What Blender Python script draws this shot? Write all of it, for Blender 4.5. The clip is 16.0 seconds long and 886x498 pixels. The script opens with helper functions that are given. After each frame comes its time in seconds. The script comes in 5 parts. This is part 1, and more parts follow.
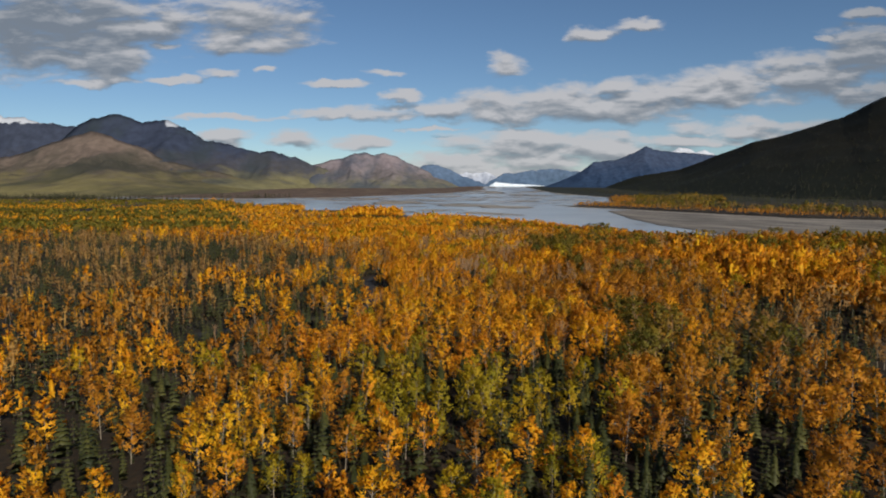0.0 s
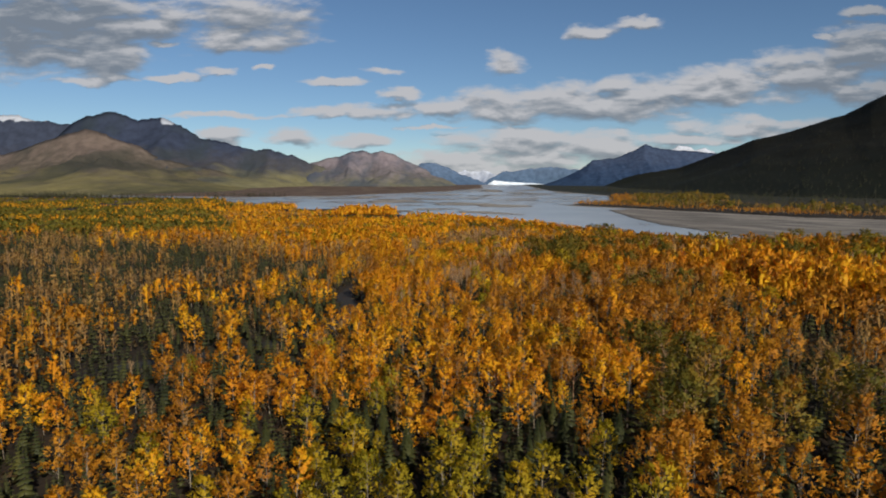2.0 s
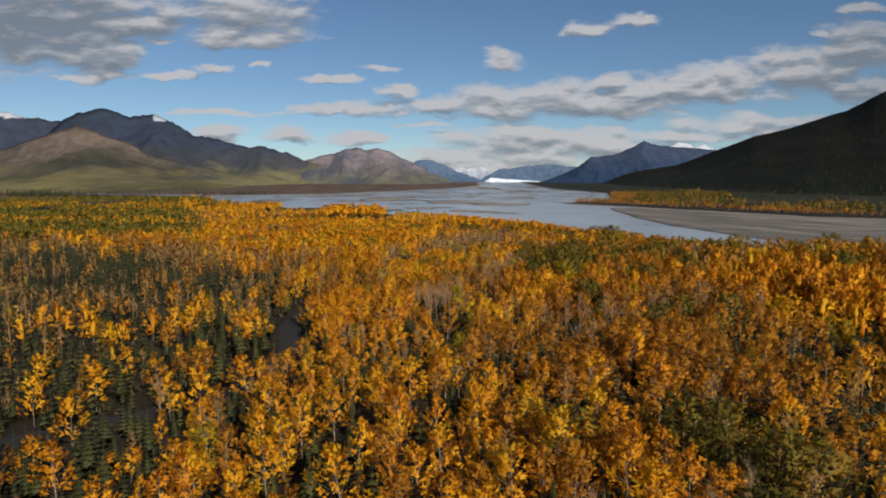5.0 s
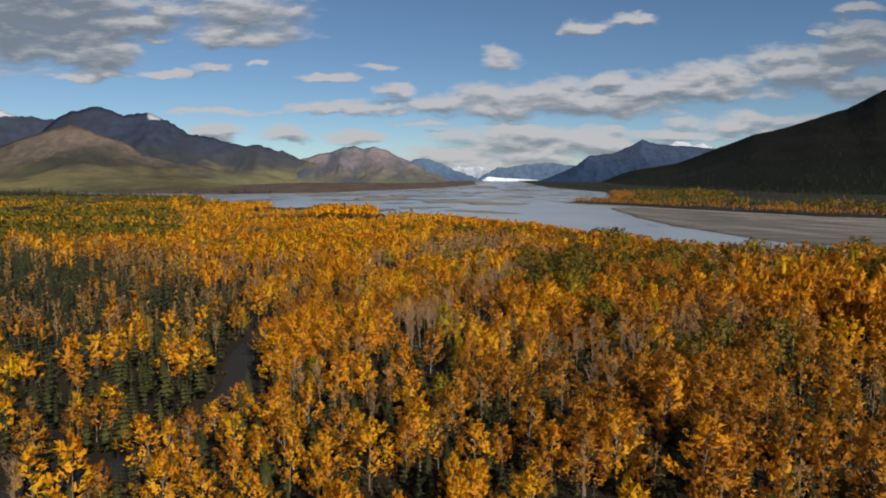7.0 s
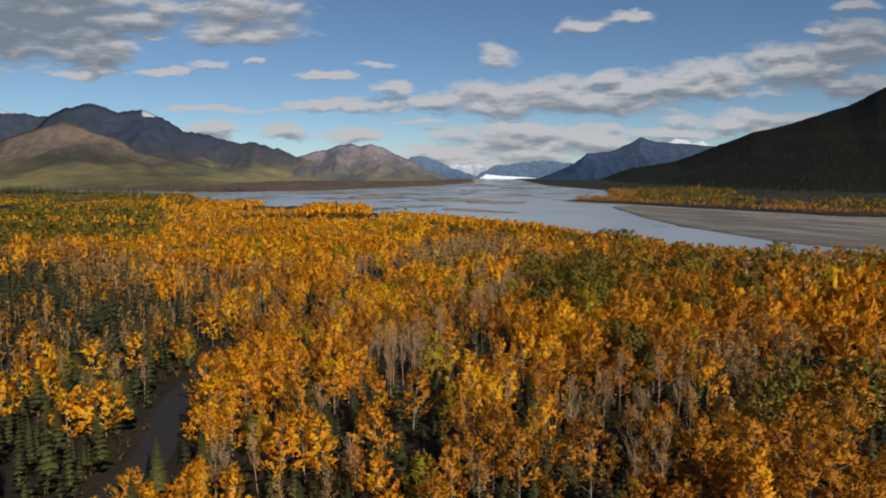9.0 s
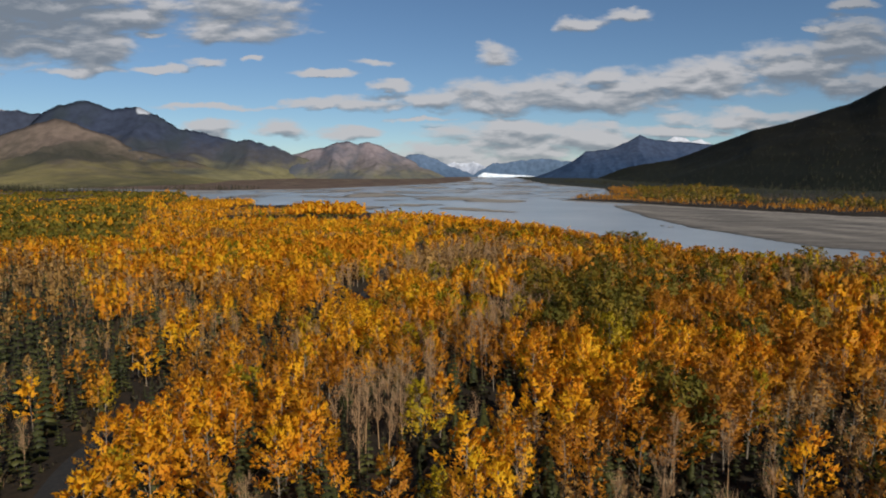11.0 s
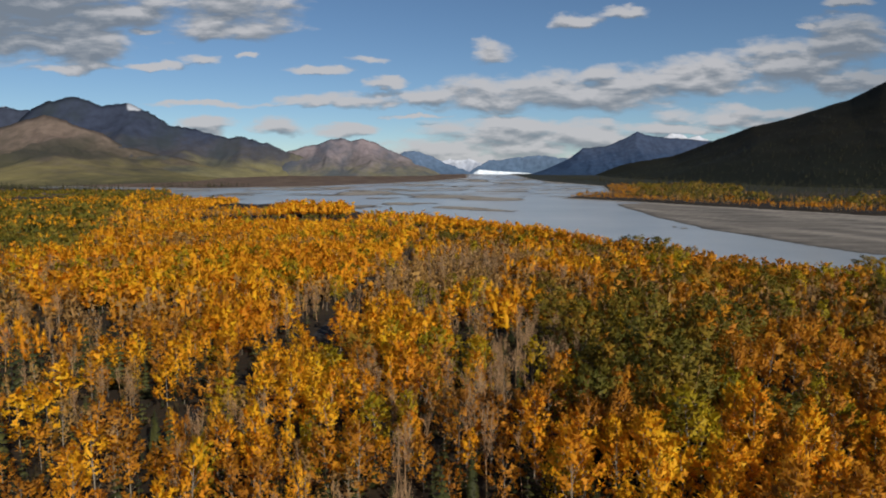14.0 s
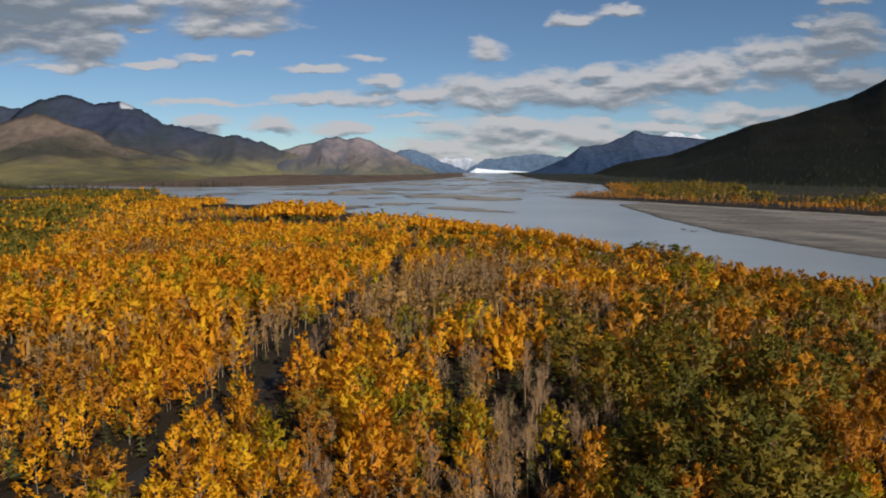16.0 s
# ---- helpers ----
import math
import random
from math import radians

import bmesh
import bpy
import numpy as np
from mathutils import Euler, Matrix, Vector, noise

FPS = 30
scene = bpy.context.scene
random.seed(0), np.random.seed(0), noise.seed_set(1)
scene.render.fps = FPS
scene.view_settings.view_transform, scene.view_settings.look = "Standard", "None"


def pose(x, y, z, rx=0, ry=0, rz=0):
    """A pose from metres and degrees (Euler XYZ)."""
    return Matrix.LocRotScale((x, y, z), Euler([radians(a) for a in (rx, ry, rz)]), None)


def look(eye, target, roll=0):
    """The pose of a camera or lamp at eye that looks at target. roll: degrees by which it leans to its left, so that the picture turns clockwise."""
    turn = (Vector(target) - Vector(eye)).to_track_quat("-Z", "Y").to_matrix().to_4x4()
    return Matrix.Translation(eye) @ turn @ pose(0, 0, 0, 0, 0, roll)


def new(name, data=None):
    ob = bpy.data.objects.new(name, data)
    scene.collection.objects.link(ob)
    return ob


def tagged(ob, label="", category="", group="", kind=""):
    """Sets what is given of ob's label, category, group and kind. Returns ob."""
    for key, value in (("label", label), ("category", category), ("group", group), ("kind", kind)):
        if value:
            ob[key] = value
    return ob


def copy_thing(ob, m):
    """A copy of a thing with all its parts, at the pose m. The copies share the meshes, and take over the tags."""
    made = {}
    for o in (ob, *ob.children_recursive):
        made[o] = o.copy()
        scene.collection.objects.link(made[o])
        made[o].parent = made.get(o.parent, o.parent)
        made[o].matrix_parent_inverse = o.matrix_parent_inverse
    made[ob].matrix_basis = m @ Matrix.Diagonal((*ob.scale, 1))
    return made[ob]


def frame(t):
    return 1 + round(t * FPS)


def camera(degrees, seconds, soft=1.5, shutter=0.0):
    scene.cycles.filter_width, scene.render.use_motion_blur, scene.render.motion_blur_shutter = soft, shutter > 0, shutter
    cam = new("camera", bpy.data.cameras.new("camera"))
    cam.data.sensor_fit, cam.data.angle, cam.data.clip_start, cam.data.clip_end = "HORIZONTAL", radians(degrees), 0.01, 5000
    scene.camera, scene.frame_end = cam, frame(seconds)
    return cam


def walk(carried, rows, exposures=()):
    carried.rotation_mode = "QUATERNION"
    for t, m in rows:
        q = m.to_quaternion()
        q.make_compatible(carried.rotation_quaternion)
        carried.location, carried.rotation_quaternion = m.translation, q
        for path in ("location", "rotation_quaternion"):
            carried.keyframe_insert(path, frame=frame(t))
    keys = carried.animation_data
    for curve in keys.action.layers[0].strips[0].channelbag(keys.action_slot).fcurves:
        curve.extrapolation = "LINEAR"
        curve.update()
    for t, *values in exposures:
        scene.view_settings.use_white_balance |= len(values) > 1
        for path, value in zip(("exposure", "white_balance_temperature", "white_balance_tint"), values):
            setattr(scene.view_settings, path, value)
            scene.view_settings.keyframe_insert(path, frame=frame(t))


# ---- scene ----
cam = camera(68.7, 16.0, soft=1.95)
METRES, EYE, TILT, LEAN, TURN = 280.0, 48.5, -5.68, 0.0, 0.0
ROWS = [
    (0.0, 0.0, 0.0, 0.0, -0.0, 0.0, 0.0),
    (0.5, 0.0041, 0.0325, 0.0035, -0.02, -0.03, 0.02),
    (1.0, 0.0081, 0.0632, 0.0065, -0.04, -0.07, 0.02),
    (1.5, 0.0124, 0.0957, 0.0095, -0.07, -0.11, 0.02),
    (2.0, 0.0171, 0.1299, 0.0123, -0.1, -0.15, 0.02),
    (2.5, 0.0219, 0.162, 0.0152, -0.14, -0.17, 0.07),
    (3.0, 0.0269, 0.1933, 0.0188, -0.16, -0.21, 0.08),
    (3.5, 0.032, 0.2245, 0.0226, -0.19, -0.24, 0.09),
    (4.0, 0.0367, 0.2572, 0.0264, -0.24, -0.29, 0.1),
    (6.5, 0.0568, 0.4099, 0.0404, -0.46, -0.46, 0.12),
    (7.0, 0.0594, 0.4394, 0.0433, -0.52, -0.48, 0.14),
    (7.5, 0.0617, 0.4699, 0.0462, -0.57, -0.53, 0.14),
    (8.0, 0.0637, 0.4989, 0.049, -0.62, -0.58, 0.14),
    (8.5, 0.0656, 0.528, 0.0514, -0.67, -0.63, 0.15),
    (9.0, 0.0673, 0.5592, 0.055, -0.73, -0.67, 0.14),
    (11.5, 0.0755, 0.7103, 0.0683, -1.0, -0.88, 0.12),
    (12.0, 0.0769, 0.7406, 0.0706, -1.06, -0.93, 0.14),
    (12.5, 0.0786, 0.7726, 0.0734, -1.13, -0.97, 0.16),
    (13.0, 0.08, 0.8027, 0.0766, -1.18, -1.01, 0.17),
    (13.5, 0.0819, 0.8329, 0.08, -1.25, -1.05, 0.18),
    (14.0, 0.0843, 0.8634, 0.0836, -1.31, -1.08, 0.2),
    (14.5, 0.0873, 0.8956, 0.0874, -1.38, -1.11, 0.22),
    (15.0, 0.0898, 0.9263, 0.0911, -1.45, -1.14, 0.23),
    (15.5, 0.0922, 0.9576, 0.0947, -1.52, -1.17, 0.24),
    (16.0, 0.0946, 0.9898, 0.0984, -1.58, -1.2, 0.26),
]
walk(cam, [(t, pose(0, 0, EYE, TILT, LEAN, TURN) @ pose(METRES * x, METRES * y, METRES * z, 90 + pitch, roll, yaw)) for t, x, y, z, yaw, pitch, roll in ROWS])

# ---------------------------------------------------------------- world and sun
SUN_AZ, SUN_EL = 152.0, 28.0          # degrees clockwise from +Y, degrees above the horizon

# clouds of the view ahead: tangent right, tangent up, half width, half height
CLOUDS_LEFT = [
    (-0.571, 0.232, 0.175, 0.072), (-0.515, 0.192, 0.085, 0.036), (-0.433, 0.235, 0.061, 0.016), (-0.311, 0.249, 0.125, 0.028), (-0.287, 0.219, 0.095, 0.024), (-0.420, 0.209, 0.030, 0.007),
    (-0.534, 0.154, 0.068, 0.007), (-0.399, 0.157, 0.051, 0.006), (-0.335, 0.167, 0.024, 0.008), (-0.268, 0.172, 0.017, 0.004), (-0.154, 0.152, 0.051, 0.007), (-0.090, 0.168, 0.028, 0.006),
    (-0.317, 0.102, 0.105, 0.005), (-0.180, 0.107, 0.052, 0.009), (-0.103, 0.109, 0.078, 0.013), (-0.060, 0.133, 0.031, 0.009), (-0.005, 0.113, 0.052, 0.017),
    (-0.335, 0.070, 0.054, 0.012), (-0.220, 0.070, 0.044, 0.015), (-0.130, 0.064, 0.048, 0.010), (-0.022, 0.084, 0.052, 0.003),
]
CLOUDS_RIGHT = [
    (0.099, 0.178, 0.042, 0.017), (0.224, 0.225, 0.042, 0.013), (0.287, 0.238, 0.044, 0.011), (0.093, 0.115, 0.105, 0.028), (0.196, 0.122, 0.113, 0.031), (0.256, 0.147, 0.042, 0.016),
    (0.299, 0.123, 0.096, 0.030), (0.410, 0.144, 0.131, 0.030), (0.539, 0.161, 0.113, 0.037), (0.631, 0.195, 0.070, 0.042), (0.652, 0.140, 0.061, 0.026), (0.482, 0.084, 0.131, 0.017),
    (0.370, 0.066, 0.096, 0.011), (0.154, 0.062, 0.17, 0.023), (0.077, 0.034, 0.16, 0.020), (0.03, 0.018, 0.30, 0.014), (0.267, 0.049, 0.12, 0.022), (0.576, 0.219, 0.024, 0.006), (0.631, 0.256, 0.044, 0.009),
]
CLOUDS = CLOUDS_LEFT + CLOUDS_RIGHT


def link(nt, a, b):
    nt.links.new(a, b)


def math_node(nt, op, a, b=None, c=None, clamp=False):
    n = nt.nodes.new("ShaderNodeMath")
    n.operation, n.use_clamp = op, clamp
    for i, v in enumerate((a, b, c)):
        if v is None:
            continue
        if isinstance(v, (int, float)):
            n.inputs[i].default_value = v
        else:
            nt.links.new(v, n.inputs[i])
    return n.outputs[0]


def noise_node(nt, vec, scale, detail=4.0, rough=0.55, distortion=0.0):
    n = nt.nodes.new("ShaderNodeTexNoise")
    n.inputs["Scale"].default_value = scale
    n.inputs["Detail"].default_value = detail
    n.inputs["Roughness"].default_value = rough
    n.inputs["Distortion"].default_value = distortion
    nt.links.new(vec, n.inputs["Vector"])
    return n.outputs[0]


def ramp_node(nt, fac, stops):
    n = nt.nodes.new("ShaderNodeValToRGB")
    els = n.color_ramp.elements
    while len(els) < len(stops):
        els.new(0.5)
    for e, (p, c) in zip(els, stops):
        e.position, e.color = p, (*c, 1)
    nt.links.new(fac, n.inputs[0])
    return n.outputs[0]


def mix_node(nt, fac, a, b, blend="MIX"):
    n = nt.nodes.new("ShaderNodeMix")
    n.data_type, n.blend_type = "RGBA", blend
    for sock, v in ((n.inputs[0], fac), (n.inputs[6], a), (n.inputs[7], b)):
        if isinstance(v, (int, float)):
            sock.default_value = v
        elif isinstance(v, tuple):
            sock.default_value = (*v, 1)
        else:
            nt.links.new(v, sock)
    return n.outputs[2]


def smooth_node(nt, v, lo, hi):
    n = nt.nodes.new("ShaderNodeMapRange")
    n.interpolation_type = "SMOOTHSTEP"
    nt.links.new(v, n.inputs[0])
    n.inputs[1].default_value, n.inputs[2].default_value = lo, hi
    return n.outputs[0]


def make_world():
    w = bpy.data.worlds.new("sky")
    scene.world = w
    w.use_nodes = True
    nt = w.node_tree
    nt.nodes.clear()
    out = nt.nodes.new("ShaderNodeOutputWorld")
    sky = nt.nodes.new("ShaderNodeTexSky")
    sky.sky_type, sky.sun_disc = "NISHITA", False
    sky.sun_elevation, sky.sun_rotation = radians(SUN_EL), radians(SUN_AZ)
    sky.altitude, sky.air_density, sky.dust_density, sky.ozone_density = 1600, 1.0, 0.0, 2.0
    bg = nt.nodes.new("ShaderNodeBackground")
    bg.inputs[1].default_value = SKY
    link(nt, mix_node(nt, 1.0, sky.outputs[0], (0.855, 0.945, 1.0), "MULTIPLY"), bg.inputs[0])
    tc = nt.nodes.new("ShaderNodeTexCoord")
    sep = nt.nodes.new("ShaderNodeSeparateXYZ")
    link(nt, tc.outputs["Generated"], sep.inputs[0])
    yy = math_node(nt, "MAXIMUM", sep.outputs[1], 0.08)
    u = math_node(nt, "DIVIDE", sep.outputs[0], yy)
    v = math_node(nt, "DIVIDE", sep.outputs[2], yy)

    flat = nt.nodes.new("ShaderNodeCombineXYZ")
    link(nt, u, flat.inputs[0])
    link(nt, math_node(nt, "MULTIPLY", v, 2.0), flat.inputs[1])
    drift_u = math_node(nt, "MULTIPLY_ADD", noise_node(nt, flat.outputs[0], 11.0, 4.0), 0.10, -0.05)
    drift_v = math_node(nt, "MULTIPLY_ADD", noise_node(nt, flat.outputs[0], 16.0, 4.0), 0.030, -0.015)
    uw = math_node(nt, "ADD", u, drift_u)

    def mask(v0):
        """The envelope of all clouds at a height."""
        total = None
        vv = math_node(nt, "ADD", v0, drift_v)
        for cu, cv, ru, rv in CLOUDS:
            a = math_node(nt, "MULTIPLY", math_node(nt, "SUBTRACT", uw, cu), 1 / ru)
            b = math_node(nt, "MULTIPLY", math_node(nt, "SUBTRACT", vv, cv), 1 / rv)
            q = math_node(nt, "ADD", math_node(nt, "MULTIPLY", a, a), math_node(nt, "MULTIPLY", b, b))
            g = math_node(nt, "SUBTRACT", 1.0, math_node(nt, "MULTIPLY", q, 0.47), clamp=True)
            total = g if total is None else math_node(nt, "MAXIMUM", total, g)
        return total

    def density(vv):
        comb = nt.nodes.new("ShaderNodeCombineXYZ")
        link(nt, u, comb.inputs[0])
        link(nt, math_node(nt, "MULTIPLY", vv, 3.2), comb.inputs[1])
        n = noise_node(nt, comb.outputs[0], 13.0, 9.0, 0.56, 0.3)
        s = math_node(nt, "MULTIPLY_ADD", mask(vv), 0.95, math_node(nt, "MULTIPLY", n, 1.5))
        return math_node(nt, "SUBTRACT", s, 1.18)

    d0 = density(v)
    d1 = density(math_node(nt, "ADD", v, 0.012))
    cover = smooth_node(nt, d0, -0.12, 0.42)
    lit = math_node(nt, "MULTIPLY_ADD", math_node(nt, "SUBTRACT", d0, d1), 2.3, math_node(nt, "MULTIPLY_ADD", d0, -0.5, math_node(nt, "MULTIPLY_ADD", v, -1.7, 1.0)), clamp=True)
    # the thick clouds at both ends of the view are grey
    heavy = math_node(nt, "ADD", smooth_node(nt, u, 0.42, 0.72), math_node(nt, "MULTIPLY", smooth_node(nt, math_node(nt, "MULTIPLY", u, -1.0), 0.38, 0.62), smooth_node(nt, v, 0.15, 0.22)))
    lit = math_node(nt, "MULTIPLY_ADD", heavy, -0.48, lit, clamp=True)
    # the rest of the dome, behind and above
    back = smooth_node(nt, noise_node(nt, tc.outputs["Generated"], 2.6, 5.0), 0.58, 0.85)
    ahead = smooth_node(nt, sep.outputs[1], 0.15, 0.45)
    cover = math_node(nt, "ADD", math_node(nt, "MULTIPLY", cover, ahead),
                      math_node(nt, "MULTIPLY", back, math_node(nt, "SUBTRACT", 1.0, ahead)), clamp=True)
    cover = math_node(nt, "MULTIPLY", cover, 0.93)
    col = ramp_node(nt, lit, [(0.0, (0.33, 0.37, 0.42)), (0.45, (0.53, 0.55, 0.58)), (1.0, (0.92, 0.89, 0.88))])
    cb = nt.nodes.new("ShaderNodeBackground")
    cb.inputs[1].default_value = CLOUD_LIGHT
    link(nt, col, cb.inputs[0])
    mx = nt.nodes.new("ShaderNodeMixShader")
    link(nt, cover, mx.inputs[0])
    link(nt, bg.outputs[0], mx.inputs[1])
    link(nt, cb.outputs[0], mx.inputs[2])
    link(nt, mx.outputs[0], out.inputs[0])


SKY, CLOUD_LIGHT = 0.068, 0.57
make_world()
lamp = bpy.data.lights.new("sun", "SUN")
lamp.energy, lamp.angle, lamp.color = 4.45, radians(0.6), (1.0, 0.915, 0.78)
sun = new("sun", lamp)
sa, se = radians(SUN_AZ), radians(SUN_EL)
scene.view_settings.use_white_balance = True
scene.view_settings.white_balance_temperature = 6220
sun.matrix_world = look((math.sin(sa) * 300, math.cos(sa) * 300, math.tan(se) * 300), (0, 0, 0))

# ---------------------------------------------------------------- materials


def material(name):
    m = bpy.data.materials.new(name)
    m.use_nodes = True
    nt = m.node_tree
    nt.nodes.clear()
    out = nt.nodes.new("ShaderNodeOutputMaterial")
    bsdf = nt.nodes.new("ShaderNodeBsdfPrincipled")
    nt.links.new(bsdf.outputs[0], out.inputs[0])
    return m, nt, bsdf, out


def position(nt):
    return nt.nodes.new("ShaderNodeNewGeometry").outputs["Position"]


def bump(nt, bsdf, height, strength, distance):
    b = nt.nodes.new("ShaderNodeBump")
    b.inputs["Strength"].default_value, b.inputs["Distance"].default_value = strength, distance
    nt.links.new(height, b.inputs["Height"])
    nt.links.new(b.outputs[0], bsdf.inputs["Normal"])


def leaf_material(name, stops, glow=0.40):
    """Foliage: tint drifts from tree to tree, and every leaf differs a little; thin enough to let light through."""
    m, nt, bsdf, out = material(name)
    geo = nt.nodes.new("ShaderNodeNewGeometry")
    n = noise_node(nt, geo.outputs["Position"], 0.16, 2.0, 0.6)
    wide = noise_node(nt, geo.outputs["Position"], 0.028, 2.0, 0.5)
    n2 = math_node(nt, "MULTIPLY_ADD", geo.outputs["Random Per Island"], 0.14, math_node(nt, "MULTIPLY_ADD", n, 2.1, -1.13))
    n2 = math_node(nt, "MULTIPLY_ADD", wide, 1.0, n2)
    col = ramp_node(nt, n2, stops)
    nt.links.new(col, bsdf.inputs["Base Color"])
    bsdf.inputs["Roughness"].default_value = 0.62
    bsdf.inputs["Specular IOR Level"].default_value = 0.25
    tr = nt.nodes.new("ShaderNodeBsdfTranslucent")
    nt.links.new(col, tr.inputs[0])
    mx = nt.nodes.new("ShaderNodeMixShader")
    mx.inputs[0].default_value = glow
    nt.links.new(bsdf.outputs[0], mx.inputs[1])
    nt.links.new(tr.outputs[0], mx.inputs[2])
    nt.links.new(mx.outputs[0], out.inputs[0])
    return m


LEAF = {
    "Y": leaf_material("golden_leaves", [(0.0, (0.62, 0.235, 0.014)), (0.35, (0.78, 0.33, 0.012)), (0.65, (0.87, 0.44, 0.012)), (1.0, (0.84, 0.51, 0.014))]),
    "O": leaf_material("rust_leaves", [(0.0, (0.30, 0.12, 0.018)), (0.4, (0.52, 0.215, 0.018)), (0.75, (0.66, 0.295, 0.014)), (1.0, (0.50, 0.245, 0.03))]),
    "G": leaf_material("lime_leaves", [(0.0, (0.22, 0.20, 0.012)), (0.45, (0.42, 0.31, 0.012)), (0.8, (0.58, 0.37, 0.012)), (1.0, (0.62, 0.33, 0.012))]),
    "R": leaf_material("olive_leaves", [(0.0, (0.085, 0.085, 0.014)), (0.4, (0.18, 0.145, 0.018)), (0.75, (0.32, 0.20, 0.02)), (1.0, (0.48, 0.22, 0.02))]),
    "B": leaf_material("withered_leaves", [(0.0, (0.26, 0.155, 0.07)), (0.5, (0.36, 0.215, 0.09)), (1.0, (0.46, 0.27, 0.10))], 0.2),
    "D": leaf_material("dun_leaves", [(0.0, (0.24, 0.135, 0.05)), (0.4, (0.37, 0.205, 0.065)), (0.75, (0.46, 0.255, 0.062)), (1.0, (0.43, 0.265, 0.08))], 0.3),
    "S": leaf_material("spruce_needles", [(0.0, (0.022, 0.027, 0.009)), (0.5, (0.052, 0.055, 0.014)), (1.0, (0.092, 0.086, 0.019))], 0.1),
    "W": leaf_material("willow_leaves", [(0.0, (0.09, 0.10, 0.02)), (0.4, (0.18, 0.16, 0.02)), (0.75, (0.30, 0.20, 0.02)), (1.0, (0.42, 0.2, 0.02))]),
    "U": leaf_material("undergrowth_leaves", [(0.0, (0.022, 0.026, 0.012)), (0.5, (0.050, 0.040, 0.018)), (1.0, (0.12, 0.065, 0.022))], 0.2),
}


def bark_material(name, dark, pale):
    m, nt, bsdf, out = material(name)
    n = noise_node(nt, position(nt), 3.0, 4.0)
    nt.links.new(ramp_node(nt, n, [(0.35, dark), (0.65, pale)]), bsdf.inputs["Base Color"])
    bsdf.inputs["Roughness"].default_value = 0.85
    return m


PALE_BARK = bark_material("aspen_bark", (0.15, 0.115, 0.075), (0.33, 0.275, 0.20))
GREY_BARK = bark_material("bare_bark", (0.23, 0.135, 0.062), (0.48, 0.295, 0.145))
DARK_BARK = bark_material("spruce_bark", (0.025, 0.02, 0.015), (0.06, 0.045, 0.032))


def ground_material():
    m, nt, bsdf, out = material("ground")
    p = position(nt)
    sep = nt.nodes.new("ShaderNodeSeparateXYZ")
    nt.links.new(p, sep.inputs[0])
    n1 = noise_node(nt, p, 0.05, 6.0)
    n2 = noise_node(nt, p, 0.9, 5.0)
    # floor tones kept very dark to deepen the shade between the trees
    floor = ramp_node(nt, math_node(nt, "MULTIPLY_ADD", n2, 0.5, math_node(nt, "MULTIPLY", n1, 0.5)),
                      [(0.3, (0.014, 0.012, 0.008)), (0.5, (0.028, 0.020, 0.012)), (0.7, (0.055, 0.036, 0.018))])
    flats = ramp_node(nt, noise_node(nt, p, 0.012, 6.0, 0.6), [(0.3, (0.05, 0.038, 0.028)), (0.46, (0.115, 0.072, 0.048)), (0.6, (0.16, 0.11, 0.07)), (0.72, (0.26, 0.21, 0.14))])
    drawn = nt.nodes.new("ShaderNodeMapping")
    drawn.inputs["Rotation"].default_value = (0, 0, radians(-24))
    drawn.inputs["Scale"].default_value = (0.006, 0.05, 0.0)
    nt.links.new(p, drawn.inputs[0])
    silt = ramp_node(nt, noise_node(nt, drawn.outputs[0], 1.0, 7.0, 0.65, 0.3), [(0.36, (0.075, 0.068, 0.06)), (0.47, (0.16, 0.138, 0.112)), (0.7, (0.25, 0.215, 0.17))])
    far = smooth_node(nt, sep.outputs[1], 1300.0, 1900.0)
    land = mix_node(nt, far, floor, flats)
    # height above the valley floor, which rises upstream
    climb = math_node(nt, "POWER", math_node(nt, "MAXIMUM", math_node(nt, "DIVIDE", math_node(nt, "SUBTRACT", sep.outputs[1], 2300.0), 2500.0), 0.0), 1.5)
    level = math_node(nt, "SUBTRACT", sep.outputs[2], math_node(nt, "MULTIPLY", climb, 34.0))
    low = math_node(nt, "SUBTRACT", 1.0, smooth_node(nt, math_node(nt, "MULTIPLY_ADD", n2, 0.3, level), -0.7, -0.3))
    # silt is dark where it is wet, pale where it has dried
    dry = smooth_node(nt, math_node(nt, "MULTIPLY_ADD", n2, 0.12, level), -1.62, -1.18)
    silt = mix_node(nt, dry, (0.055, 0.05, 0.046), silt)
    bare = math_node(nt, "MULTIPLY", smooth_node(nt, math_node(nt, "MULTIPLY_ADD", n1, 0.25, level), -1.2, -0.9), 0.75)
    silt = mix_node(nt, bare, silt, (0.36, 0.31, 0.25))
    # scrub on the far bank below the wooded mountain
    right = math_node(nt, "MULTIPLY", smooth_node(nt, math_node(nt, "MULTIPLY_ADD", n1, 160.0, sep.outputs[0]), 420.0, 620.0), far)
    land = mix_node(nt, right, land, (0.026, 0.026, 0.015))
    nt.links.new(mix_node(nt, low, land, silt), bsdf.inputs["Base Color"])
    bsdf.inputs["Roughness"].default_value = 0.9
    bsdf.inputs["Specular IOR Level"].default_value = 0.2
    bump(nt, bsdf, n2, 0.5, 0.3)
    return m


